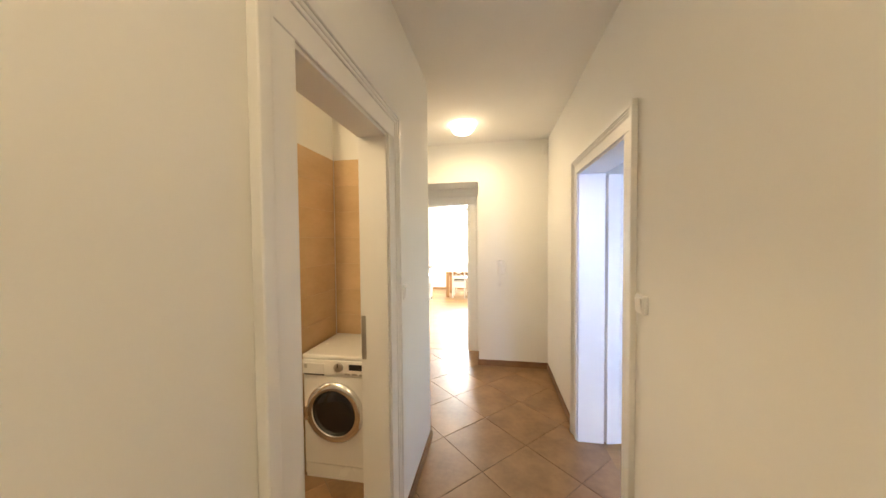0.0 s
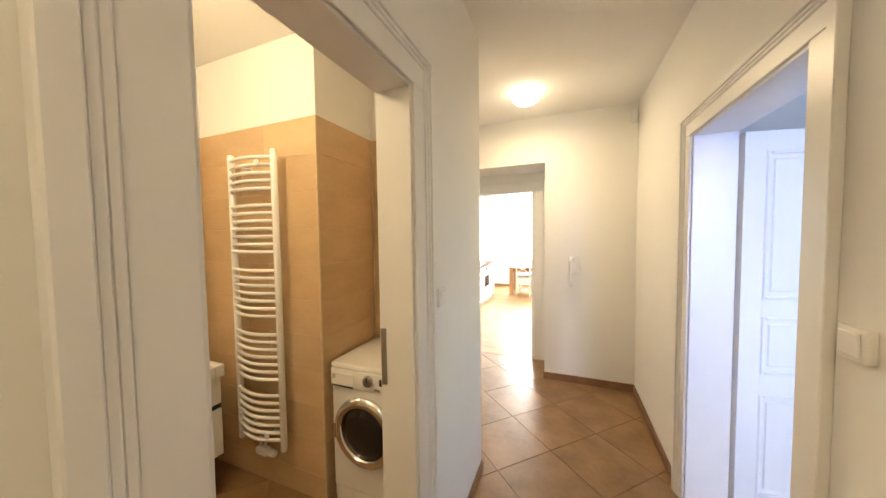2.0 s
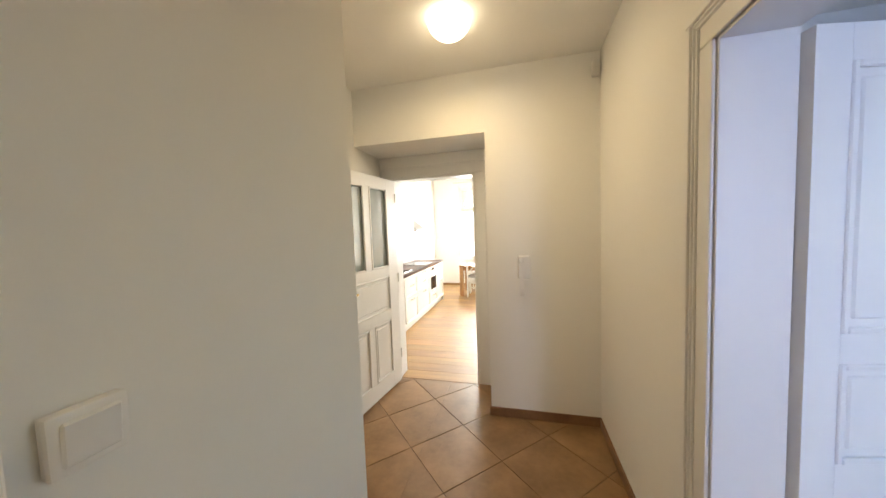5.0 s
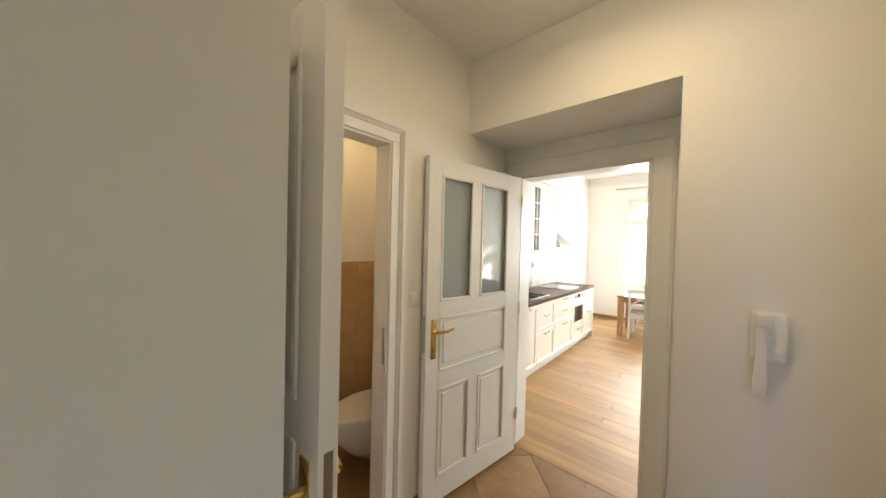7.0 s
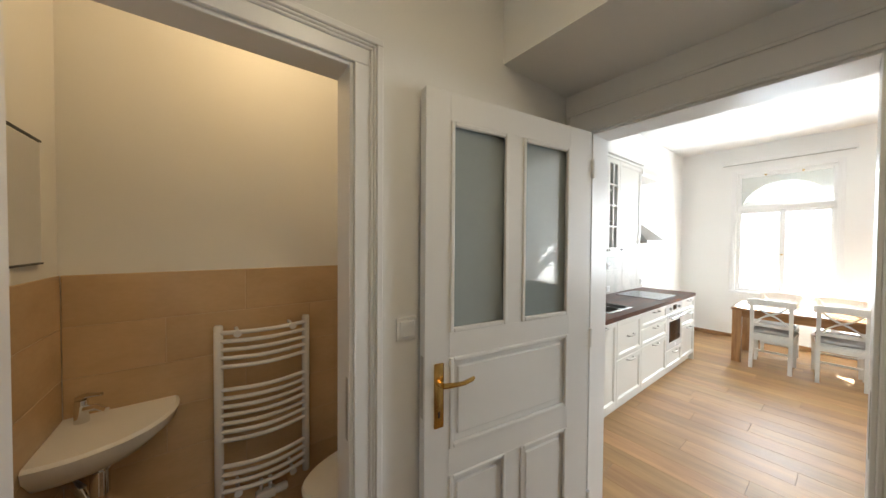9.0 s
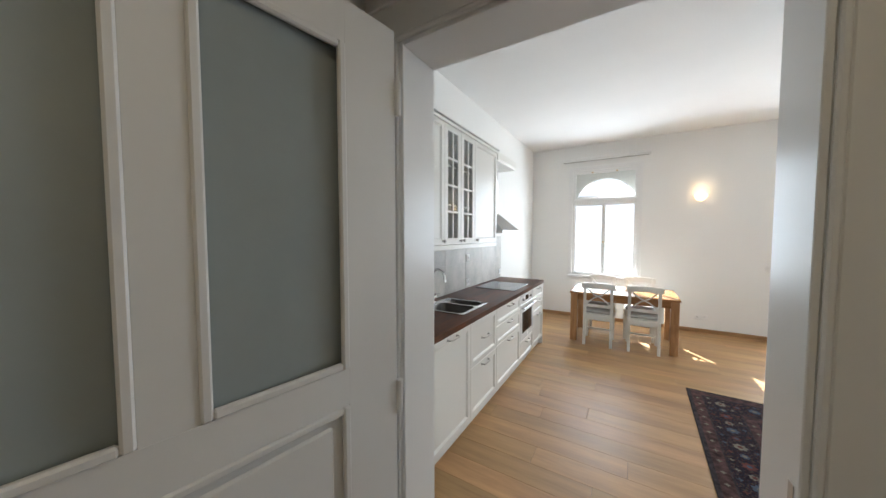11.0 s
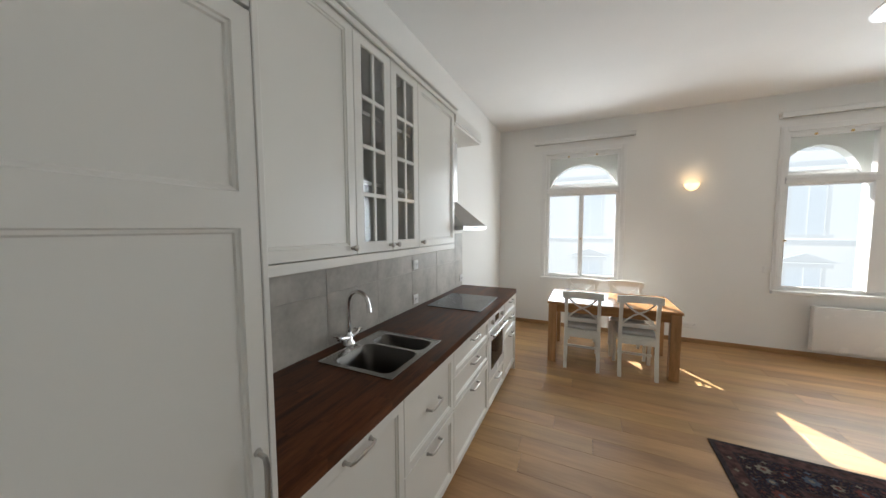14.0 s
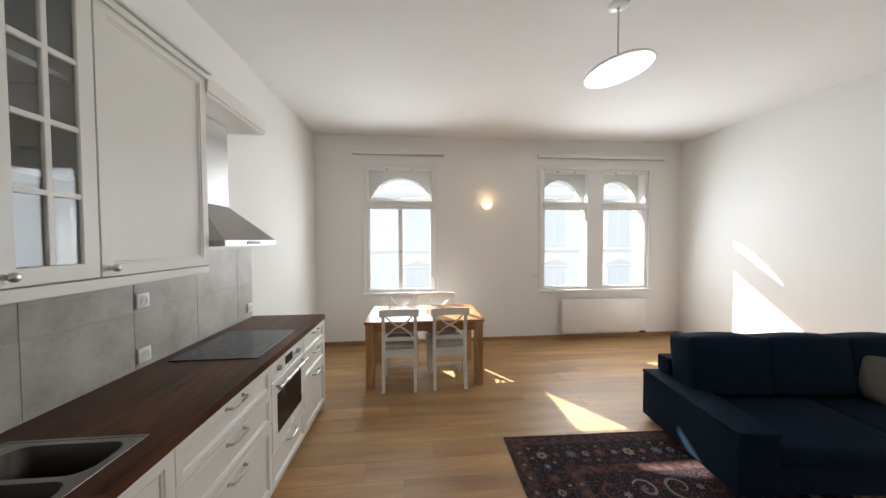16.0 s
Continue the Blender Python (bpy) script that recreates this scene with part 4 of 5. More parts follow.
def pull(parent, x, y, z, upright=False, length=0.13):
    h = length / 2
    if upright:
        pts = [(x, y, z - h), (x + 0.026, y, z - h + 0.004), (x + 0.030, y, z - h + 0.02), (x + 0.030, y, z + h - 0.02), (x + 0.026, y, z + h - 0.004), (x, y, z + h)]
        feet = ((x, y, z - h), (x, y, z + h))
    else:
        pts = [(x, y - h, z), (x + 0.026, y - h + 0.004, z), (x + 0.030, y - h + 0.02, z), (x + 0.030, y + h - 0.02, z), (x + 0.026, y + h - 0.004, z), (x, y + h, z)]
        feet = ((x, y - h, z), (x, y + h, z))
    bm = tube(pts, [0.006, 0.006, 0.0062, 0.0062, 0.006, 0.006], 8)
    for p in feet:
        lathe([(0, 0), (0.010, 0), (0.008, 0.006), (0, 0.006)], 12, bm, Matrix.Translation(p) @ Matrix.Rotation(radians(90), 4, 'Y'))
    return part("handle", bm, NICKEL, parent, "dull nickel bar handle", smooth=40)


def knob(parent, x, y, z):
    bm = lathe([(0, 0), (0.009, 0), (0.006, 0.010), (0.013, 0.020), (0.014, 0.026), (0.008, 0.031), (0, 0.032)], 16, None, Matrix.Translation((x, y, z)) @ Matrix.Rotation(radians(90), 4, 'Y'))
    return part("knob", bm, NICKEL, parent, "small nickel knob", smooth=45)


# tall unit
tall = empty("tall_cabinet", pose(0, 0, 0), "tall white framed cabinet with three doors", "cabinet")
TY0, TY1 = 4.487, 5.062
part("body", boxes((RX0, TY0, 0.10, XF, TY1, 2.515), bevel=0.002), CABINET, tall)
part("side_panel", boxes((RX0, TY1, 0.0, XF + 0.022, TY1 + 0.016, 2.515), bevel=0.002), CABINET, tall)
part("plinth", boxes((RX0, TY0, 0.0, XF - 0.05, TY1, 0.098)), CABINET, tall)
part("cornice", boxes((RX0, TY0 - 0.01, 2.517, XF + 0.035, TY1 + 0.03, 2.56), bevel=0.008, seg=2), CABINET, tall)
for z0, z1, sp, hz in ((0.10, 0.905, None, 0.80), (0.910, 2.065, 1.63, 1.005), (2.070, 2.512, None, 2.165)):
    d = part("door", shaker(TY0, TY1, z0, z1, XF, split=sp), CABINET, tall)
    pull(d, XF + 0.020, TY1 - 0.03, hz, True)

# wall cabinets
CB = 1.472                       # their underside
EDGES = (5.080, 5.668, 5.948, 6.230, 6.792)


def wall_cabinet(y0, y1, label):
    th = empty("wall_cabinet", pose(0, 0, 0), label, "cabinet", "wall cabinets over the worktop")
    t = 0.018
    part("body", boxes((RX0, y0, CB, XU, y0 + t, TOPZ), (RX0, y1 - t, CB, XU, y1, TOPZ), (RX0, y0 + t, CB, XU, y1 - t, CB + t), (RX0, y0 + t, TOPZ - t, XU, y1 - t, TOPZ), (RX0, y0 + t, CB + t, RX0 + 0.01, y1 - t, TOPZ - t)), CABINET, th)
    return th


c1 = wall_cabinet(EDGES[0], EDGES[1], "white framed wall cabinet with one solid door")
d = part("door", shaker(EDGES[0], EDGES[1], CB, TOPZ, XU), CABINET, c1)
knob(d, XU + 0.02, EDGES[1] - 0.03, CB + 0.032)
c2 = wall_cabinet(EDGES[1], EDGES[3], "white wall cabinet with two glazed doors of small panes")
for y in (1.80, 2.13):
    part("shelf", boxes((RX0 + 0.01, EDGES[1] + 0.018, y, XU - 0.03, EDGES[3] - 0.018, y + 0.018)), CABINET, c2)
for (a, b), ky in (((EDGES[1], EDGES[2]), EDGES[2] - 0.028), ((EDGES[2], EDGES[3]), EDGES[2] + 0.028)):
    s, g = 0.055, 0.0015
    z0, z1 = CB + g, TOPZ - g
    ym = (a + b) / 2
    d = part("glazed_door", rect_frame(a + g, b - g, z0, z1, s - g, XU, XU + 0.020), CABINET, c2)
    part("glazing_bar", boxes((XU + 0.003, ym - 0.009, z0 + s, XU + 0.019, ym + 0.009, z1 - s), bevel=0.002), CABINET, d)
    for k in range(1, 4):
        zz = z0 + s + (z1 - z0 - 2 * s) * k / 4
        part("glazing_bar", boxes((XU + 0.0032, a + s, zz - 0.009, XU + 0.0188, b - s, zz + 0.009), bevel=0.002), CABINET, d)
    knob(d, XU + 0.02, ky, CB + 0.032)
    for k in range(4):
        q0 = z0 + s + (z1 - z0 - 2 * s) * k / 4
        q1 = z0 + s + (z1 - z0 - 2 * s) * (k + 1) / 4
        glz = part("pane", boxes((XU + 0.006, a + s, q0, XU + 0.009, ym, q1)), CABGLASS, d)
        glz.visible_shadow = False
        glz = part("pane", boxes((XU + 0.006, ym, q0, XU + 0.009, b - s, q1)), CABGLASS, d)
        glz.visible_shadow = False
c3 = wall_cabinet(EDGES[3], EDGES[4], "white framed wall cabinet beside the cooker hood")
d = part("door", shaker(EDGES[3], EDGES[4], CB, TOPZ, XU), CABINET, c3)
knob(d, XU + 0.02, EDGES[3] + 0.03, CB + 0.032)
rail = empty("light_rail", pose(0, 0, 0), "white rail under the wall cabinets", "trim")
part("front_strip", boxes((XU - 0.03, EDGES[0], CB - 0.042, XU + 0.02, EDGES[4], CB - 0.002), bevel=0.004, seg=2), CABINET, rail)
part("end_strip", boxes((RX0, EDGES[4] - 0.018, CB - 0.042, XU - 0.031, EDGES[4], CB - 0.002), bevel=0.003), CABINET, rail)
tagged(part("cabinet_cornice", boxes((RX0, EDGES[0], TOPZ + 0.002, XU + 0.024, EDGES[4], TOPZ + 0.020), (RX0, EDGES[4] + 0.001, 2.372, XU + 0.024, 7.418, 2.392),
              (XU + 0.0245, EDGES[0], TOPZ - 0.012, XU + 0.040, EDGES[4], TOPZ + 0.014), (XU - 0.01, EDGES[0], TOPZ + 0.021, XU + 0.052, EDGES[4] + 0.01, TOPZ + 0.040), (XU + 0.006, EDGES[4] + 0.001, 2.393, XU + 0.030, 7.424, TOPZ + 0.020), bevel=0.005, seg=2), CABINET), "white moulded cornice over the wall cabinets", "trim")

# cooker hood
hood = empty("cooker_hood", pose(-2.24, 7.12, 0.0), "stainless steel chimney cooker hood", "cooker hood")
rim = [(0, -0.30), (0.46, -0.30), (0.46, 0.30), (0, 0.30)]
neck = [(0, -0.14), (0.22, -0.14), (0.22, 0.16), (0, 0.16)]
part("canopy", loft([[(x, y, 1.575) for x, y in rim], [(x, y, 1.605) for x, y in rim], [(x, y, 1.83) for x, y in neck]]), HOODSTEEL, hood)
part("chimney", boxes((0, -0.14, 1.832, 0.22, 0.16, 2.370), bevel=0.002), HOODSTEEL, hood)
part("filter", boxes((0.04, -0.26, 1.570, 0.42, 0.26, 1.574)), NICKEL, hood)
part("control_strip", boxes((0.4601, -0.08, 1.582, 0.463, 0.08, 1.598)), DARK, hood)

# base units
BZ0, BZ1 = 0.10, 0.866


def base_unit(y0, y1, fronts, label, name="base_cabinet", cat="cabinet"):
    th = empty(name, pose(0, 0, 0), label, cat, "base units under the worktop")
    a, b = y0 + 0.001, y1 - 0.001
    part("body", boxes((RX0, a, BZ0, XF, a + 0.016, BZ1), (RX0, b - 0.016, BZ0, XF, b, BZ1), (RX0, a + 0.016, BZ0, XF, b - 0.016, BZ0 + 0.016), (RX0, a + 0.016, BZ0 + 0.016, RX0 + 0.01, b - 0.016, BZ1)), CABINET, th)
    part("plinth", boxes((RX0, y0, 0.0, XF - 0.035, y1, BZ0 - 0.002)), CABINET, th)
    for z0, z1, hz, n in fronts:
        d = part("drawer_front" if len(fronts) > 1 else "door", shaker(y0, y1, z0, z1, XF, 0.045 if z1 - z0 < 0.3 else 0.058), CABINET, th)
        pull(d, XF + 0.020, (y0 + y1) / 2, hz)
    return th


B = (5.080, 5.66, 6.205, 6.925, 7.455, 7.965)
base_unit(B[0], B[1], [(BZ0, BZ1, 0.842, 1)], "white framed dishwasher front with a bar handle")
base_unit(B[1], B[2], [(BZ0, 0.505, 0.475, 1), (0.507, BZ1, 0.70, 1)], "white base cabinet with two deep drawers")
base_unit(B[2], B[3], [(BZ0, 0.515, 0.487, 1), (0.517, 0.700, 0.672, 1), (0.702, BZ1, 0.838, 1)], "white base cabinet with three drawers")
ov = empty("oven", pose(0, 0, 0), "white built-in oven with a dark window and steel bar handle", "oven", "base units under the worktop")
part("body", boxes((RX0, B[3] + 0.001, BZ0, XF, B[4] - 0.001, BZ1)), CABINET, ov)
part("plinth", boxes((RX0, B[3], 0.0, XF - 0.035, B[4], BZ0 - 0.002)), CABINET, ov)
d = part("drawer_front", shaker(B[3], B[4], BZ0, 0.325, XF, 0.045), CABINET, ov)
pull(d, XF + 0.02, (B[3] + B[4]) / 2, 0.285)
part("control_panel", boxes((XF, B[3] + 0.002, 0.752, XF + 0.020, B[4] - 0.002, BZ1), bevel=0.003), ENAMEL, ov)
od = part("oven_door", boxes((XF, B[3] + 0.002, 0.328, XF + 0.022, B[4] - 0.002, 0.748), bevel=0.003), ENAMEL, ov)
part("window", boxes((XF + 0.0225, B[3] + 0.07, 0.412, XF + 0.0245, B[4] - 0.075, 0.655)), BLACKGLASS, od, "dark oven window")
ob2 = tube([(XF + 0.058, B[3] + 0.03, 0.71), (XF + 0.058, B[4] - 0.03, 0.71)], 0.011, 12)
for y in (B[3] + 0.06, B[4] - 0.06):
    tube([(XF + 0.02, y, 0.71), (XF + 0.058, y, 0.71)], 0.008, 8, ob2)
part("handle", ob2, STEEL, od, "steel bar handle", smooth=45)
part("clock", boxes((XF + 0.0205, 7.12, 0.785, XF + 0.0225, 7.235, 0.84)), BLACKGLASS, ov, "dark clock display")
for y in (7.02, 7.32, 7.06):
    part("dial", lathe([(0, 0), (0.019, 0), (0.017, 0.022), (0, 0.024)], 18, None, Matrix.Translation((XF + 0.02, y, 0.81)) @ Matrix.Rotation(radians(90), 4, 'Y')) if y != 7.06 else boxes((XF + 0.0202, 7.27, 0.80, XF + 0.024, 7.285, 0.815)), NICKEL, ov, smooth=40)
base_unit(B[4], B[5], [(BZ0, 0.515, 0.487, 1), (0.517, 0.700, 0.672, 1), (0.702, BZ1, 0.838, 1)], "white base cabinet with three drawers at the row's end")
tagged(part("end_panel", boxes((RX0, B[5], 0.0, XF + 0.02, B[5] + 0.016, BZ1), bevel=0.002), CABINET), "white end panel of the kitchen row", "panel")

# worktop of glued staves, with the sink cut out
WT0, WT1, WY0, WY1 = 0.868, 0.910, 5.080, 7.995
SX0, SX1, SY0, SY1 = -2.135, -1.692, 5.700, 6.210
top = empty("worktop", pose(0, 0, 0), "dark oiled wood worktop of glued staves", "worktop")
rows_n, rng = 8, random.Random(4)
sw = (XC - RX0) / rows_n
for r in range(rows_n):
    x0, x1 = RX0 + r * sw, RX0 + (r + 1) * sw
    y = WY0
    ends = [WY0]
    y += rng.uniform(0.15, 0.6)
    while y < WY1 - 0.12:
        ends.append(y)
        y += rng.uniform(0.32, 0.68)
    ends.append(WY1)
    for a, b in zip(ends, ends[1:]):
        inside = x1 > SX0 + 0.03 and x0 < SX1 - 0.03
        spans = [(a, b)]
        if inside:
            spans = [s for s in ((a, min(b, SY0 + 0.03)), (max(a, SY1 - 0.03), b)) if s[1] - s[0] > 0.005]
        strips = [(x0, p, x1, q) for p, q in spans]
        p, q = max(a, SY0 + 0.03), min(b, SY1 - 0.03)
        if inside and q - p > 0.005:         # the narrow rests beside the sink
            strips += [(x0, p, SX0 + 0.004, q)] * (x0 < SX0) + [(SX1 - 0.004, p, x1, q)] * (x1 > SX1)
        for u0, p, u1, q in strips:
            part("stave", boxes((u0, p, WT0, u1, q, WT1 - 0.0002 * rng.random())), WALNUT, top)
tagged(part("sealant_line", boxes((RX0 + 0.0085, WY0, WT1, RX0 + 0.014, WY1, WT1 + 0.005), bevel=0.0015), CGROUT), "pale sealant line along the splashback", "trim")

# sink
sink = empty("kitchen_sink", pose(0, 0, 0), "stainless steel inset sink with two bowls", "sink")
zt = WT1
YM = SY0 + 0.318                 # between the two bowls
main = (SX0 + 0.062, SX1 - 0.030, SY0 + 0.028, YM - 0.010)
half = (SX0 + 0.062, SX1 - 0.030, YM + 0.010, SY1 - 0.026)


def rounded(c, inset, z, r):
    a, b, p, q = c[0] + inset, c[1] - inset, c[2] + inset, c[3] - inset
    return [(cx + r * math.cos(radians(g + 18 * k)), cy + r * math.sin(radians(g + 18 * k)), z)
            for cx, cy, g in ((b - r, q - r, 0), (a + r, q - r, 90), (a + r, p + r, 180), (b - r, p + r, 270)) for k in range(6)]


def cell(c, lim, r, z):
    """The rounded ring of a bowl carried out to the straight edges of its share of the rim."""
    ring = []
    for n, (x, y, _) in enumerate(rounded(c, 0.0, z, r)):
        g = radians((n // 6) * 90 + (n % 6) * 18)
        dx, dy = math.cos(g), math.sin(g)
        far = min(((lim[1] if dx > 0 else lim[0]) - x) / dx if abs(dx) > 1e-6 else 9, ((lim[3] if dy > 0 else lim[2]) - y) / dy if abs(dy) > 1e-6 else 9)
        ring.append((x + dx * far, y + dy * far, z))
    for n in range(4):                       # square the corners
        cx, cy = (lim[1], lim[0], lim[0], lim[1])[n], (lim[3], lim[3], lim[2], lim[2])[n]
        ring[n * 6 + 2] = ring[n * 6 + 3] = (cx, cy, z)
    return ring


def bowl(c, depth):
    return loft([rounded(c, 0.0, zt + 0.0045, 0.052), rounded(c, 0.004, zt + 0.001, 0.050), rounded(c, 0.010, zt - depth + 0.035, 0.050), rounded(c, 0.020, zt - depth + 0.010, 0.048), rounded(c, 0.042, zt - depth, 0.040)][::-1], None, caps=False)


rim = bmesh.new()
for c, lim in ((main, (SX0, SX1, SY0, YM)), (half, (SX0, SX1, YM, SY1))):
    loft([cell(c, lim, 0.052, zt + 0.0045), rounded(c, 0.0, zt + 0.0045, 0.052)], rim, caps=False)
bmesh.ops.remove_doubles(rim, verts=rim.verts[:], dist=0.0002)
part("rim", rim, RIMSTEEL, sink)
lip = boxes((SX0 - 0.004, SY0 - 0.004, zt + 0.0003, SX1 + 0.004, SY0 + 0.005, zt + 0.007), (SX0 - 0.004, SY1 - 0.005, zt + 0.0003, SX1 + 0.004, SY1 + 0.004, zt + 0.007),
            (SX0 - 0.004, SY0 + 0.005, zt + 0.0003, SX0 + 0.005, SY1 - 0.005, zt + 0.007), (SX1 - 0.005, SY0 + 0.005, zt + 0.0003, SX1 + 0.004, SY1 - 0.005, zt + 0.007), bevel=0.0018)
part("raised_edge", lip, RIMSTEEL, sink)
for c, dpt in ((main, 0.17), (half, 0.13)):
    b = bowl(c, dpt)
    b.verts.ensure_lookup_table()
    b.faces.new([b.verts[k] for k in range(24)])
    part("bowl", b, BOWLSHADE, sink, smooth=50)
for c, dpt in ((main, 0.17), (half, 0.13)):
    part("drain", lathe([(0.0, 0.002), (0.02, 0.002), (0.030, 0.005), (0.034, 0.002), (0.034, 0)], 20, None, Matrix.Translation(((c[0] + c[1]) / 2, (c[2] + c[3]) / 2, zt - dpt))), CHROME, sink, smooth=40)
faucet = empty("kitchen_tap", pose(-2.165, 5.955, WT1) @ Matrix.Scale(1.12, 4), "chrome swan-neck tap with two cross handles", "tap")
sp = [(0, 0, 0.05)] + [(0.0, 0, 0.12), (0.0, 0, 0.19)] + [(0.066 - 0.066 * math.cos(a), 0, 0.215 + 0.07 * math.sin(a)) for a in np.linspace(0.2, math.pi * 0.92, 9)] + [(0.137, 0, 0.185)]
part("spout", tube(sp, [0.013] + [0.0105] * (len(sp) - 2) + [0.013], 12), CHROME, faucet, smooth=60)
part("base", lathe([(0, 0), (0.032, 0), (0.030, 0.010), (0.020, 0.022), (0.018, 0.05), (0.013, 0.065), (0, 0.065)], 24), CHROME, faucet, smooth=45)
part("body", tube([(0, -0.065, 0.045), (0, 0, 0.035), (0, 0.065, 0.045)], [0.014, 0.018, 0.014], 12), CHROME, faucet, smooth=45)
for s in (-1, 1):
    bm = lathe([(0, 0), (0.014, 0), (0.014, 0.014), (0.008, 0.018), (0, 0.018)], 14, None, Matrix.Translation((0, s * 0.065, 0.047)) @ Matrix.Rotation(radians(-35 * s), 4, 'X'))
    for a in (0, 90):
        c, sn = math.cos(radians(a + 30)), math.sin(radians(a + 30))
        tube([(-0.026 * c, s * 0.074 - 0.026 * sn, 0.066), (0.026 * c, s * 0.074 + 0.026 * sn, 0.066)], 0.0055, 8, bm)
    part("cross_handle", bm, CHROME, faucet, smooth=45)
hob = empty("ceramic_hob", pose(0, 0, 0), "black glass ceramic hob set in the worktop", "hob")
part("glass", boxes((-2.160, 6.915, WT1 + 0.0005, -1.672, 7.485, WT1 + 0.006), bevel=0.002), HOBGLASS, hob)
for cx, cy, r in ((-2.03, 7.06, 0.075), (-2.03, 7.34, 0.095), (-1.80, 7.06, 0.095), (-1.80, 7.34, 0.07)):
    part("zone_ring", lathe([(r, 0), (r + 0.002, 0), (r + 0.002, 0.0006), (r, 0.0006), (r, 0)], 40, None, Matrix.Translation((cx, cy, WT1 + 0.006))), ZONEGREY, hob)

# ---- dining group ----
table = empty("dining_table", pose(-1.30, 8.335, 0.0), "oiled solid wood dining table", "table")
TW, TD = 1.305, 0.82
part("tabletop", boxes((0, 0, 0.700, TW, TD, 0.728), bevel=0.004, seg=2), TABLEWOOD, table)
part("apron", boxes((0.09, 0.025, 0.61, TW - 0.09, 0.045, 0.700)), TABLEWOOD, table)
part("apron", boxes((0.09, TD - 0.045, 0.61, TW - 0.09, TD - 0.025, 0.700)), TABLEWOOD, table)
part("apron", boxes((0.025, 0.09, 0.61, 0.045, TD - 0.09, 0.700)), TABLEWOOD, table)
part("apron", boxes((TW - 0.045, 0.09, 0.61, TW - 0.025, TD - 0.09, 0.700)), TABLEWOOD, table)
for lx in (0.012, TW - 0.102):
    for ly in (0.012, TD - 0.102):
        part("leg", boxes((lx, ly, 0, lx + 0.09, ly + 0.09, 0.700), bevel=0.004, seg=2), LEGWOOD, table)


def chair(m, label):
    """Cross-backed chair; the back is at local y 0 and the seat reaches along +y."""
    th = empty("dining_chair", m, label, "chair", "chairs round the table")
    w, h = 0.37, 0.885
    for s in (-1, 1):
        x = s * (w / 2 - 0.018)
        rings = []
        for y, z in ((-0.035, 0.0), (0.0, 0.25), (0.012, 0.45), (0.0, 0.65), (-0.03, h - 0.04)):
            rings.append([(x - 0.017, y - 0.017, z), (x + 0.017, y - 0.017, z), (x + 0.017, y + 0.017, z), (x - 0.017, y + 0.017, z)])
        part("back_leg", loft(rings), CABINET, th)
        part("front_leg", loft([[(s * 0.175 - 0.015, 0.375, 0), (s * 0.175 + 0.015, 0.375, 0), (s * 0.175 + 0.015, 0.405, 0), (s * 0.175 - 0.015, 0.405, 0)], [(s * 0.18 - 0.02, 0.37, 0.42), (s * 0.18 + 0.02, 0.37, 0.42), (s * 0.18 + 0.02, 0.41, 0.42), (s * 0.18 - 0.02, 0.41, 0.42)]]), CABINET, th)
        part("side_rail", boxes((x - 0.011, 0.02, 0.36, x + 0.011, 0.39, 0.42), bevel=0.002), CABINET, th)
    seat = loft([[(-0.185, 0.0, z), (0.185, 0.0, z), (0.205, 0.415, z), (-0.205, 0.415, z)] for z in (0.421, 0.443)])
    part("seat", seat, CABINET, th)
    cb = bmesh.new()
    box(cb, -0.175, 0.02, 0.444, 0.175, 0.40, 0.482, bevel=0.016, seg=3)
    part("seat_cushion", cb, SEATCLOTH, th, "pale grey seat pad", smooth=60)
    rings = []
    for k in range(9):
        u = k / 8
        x = -w / 2 - 0.022 + (w + 0.044) * u
        y = -0.028 - 0.022 * math.sin(math.pi * u)
        hi = h - 0.012 * (2 * u - 1) ** 2
        lo = h - 0.085 + 0.012 * math.sin(math.pi * u)
        rings.append([(x, y - 0.011, lo), (x, y + 0.011, lo), (x, y + 0.011, hi), (x, y - 0.011, hi)])
    part("top_rail", loft(rings), CABINET, th, smooth=40)
    part("back_rail", boxes((-w / 2 + 0.03, -0.005, 0.535, w / 2 - 0.03, 0.015, 0.575), bevel=0.003), CABINET, th)
    part("back_apron", boxes((-w / 2 + 0.03, -0.008, 0.355, w / 2 - 0.03, 0.012, 0.42), bevel=0.002), CABINET, th)
    for s in (-1, 1):
        pts = []
        for k in range(7):
            u = k / 6
            pts.append(Vector((s * (-w / 2 + 0.035 + (w - 0.07) * u), -0.008 - 0.018 * u + s * 0.004, 0.572 + 0.245 * u + 0.018 * math.sin(2 * math.pi * u))))
        bm = bmesh.new()
        loft([[p + Vector(o) for o in ((-0.012, -0.006, 0.0), (0.0, -0.006, 0.012), (0.012, 0.006, 0.0), (0.0, 0.006, -0.012))] for p in pts], bm)
        part("cross_brace", bm, CABINET, th)
    part("stretcher", boxes((-0.165, 0.19, 0.17, 0.165, 0.21, 0.195), bevel=0.002), CABINET, th)
    return th


ch = chair(pose(-0.922, 8.285, 0), "white cross-backed wooden chair pushed under the table")
copy_thing(ch, pose(-0.382, 8.300, 0, 0, 0, 1.5))
copy_thing(ch, pose(-0.93, 9.20, 0, 0, 0, 180))
copy_thing(ch, pose(-0.415, 9.19, 0, 0, 0, 179))

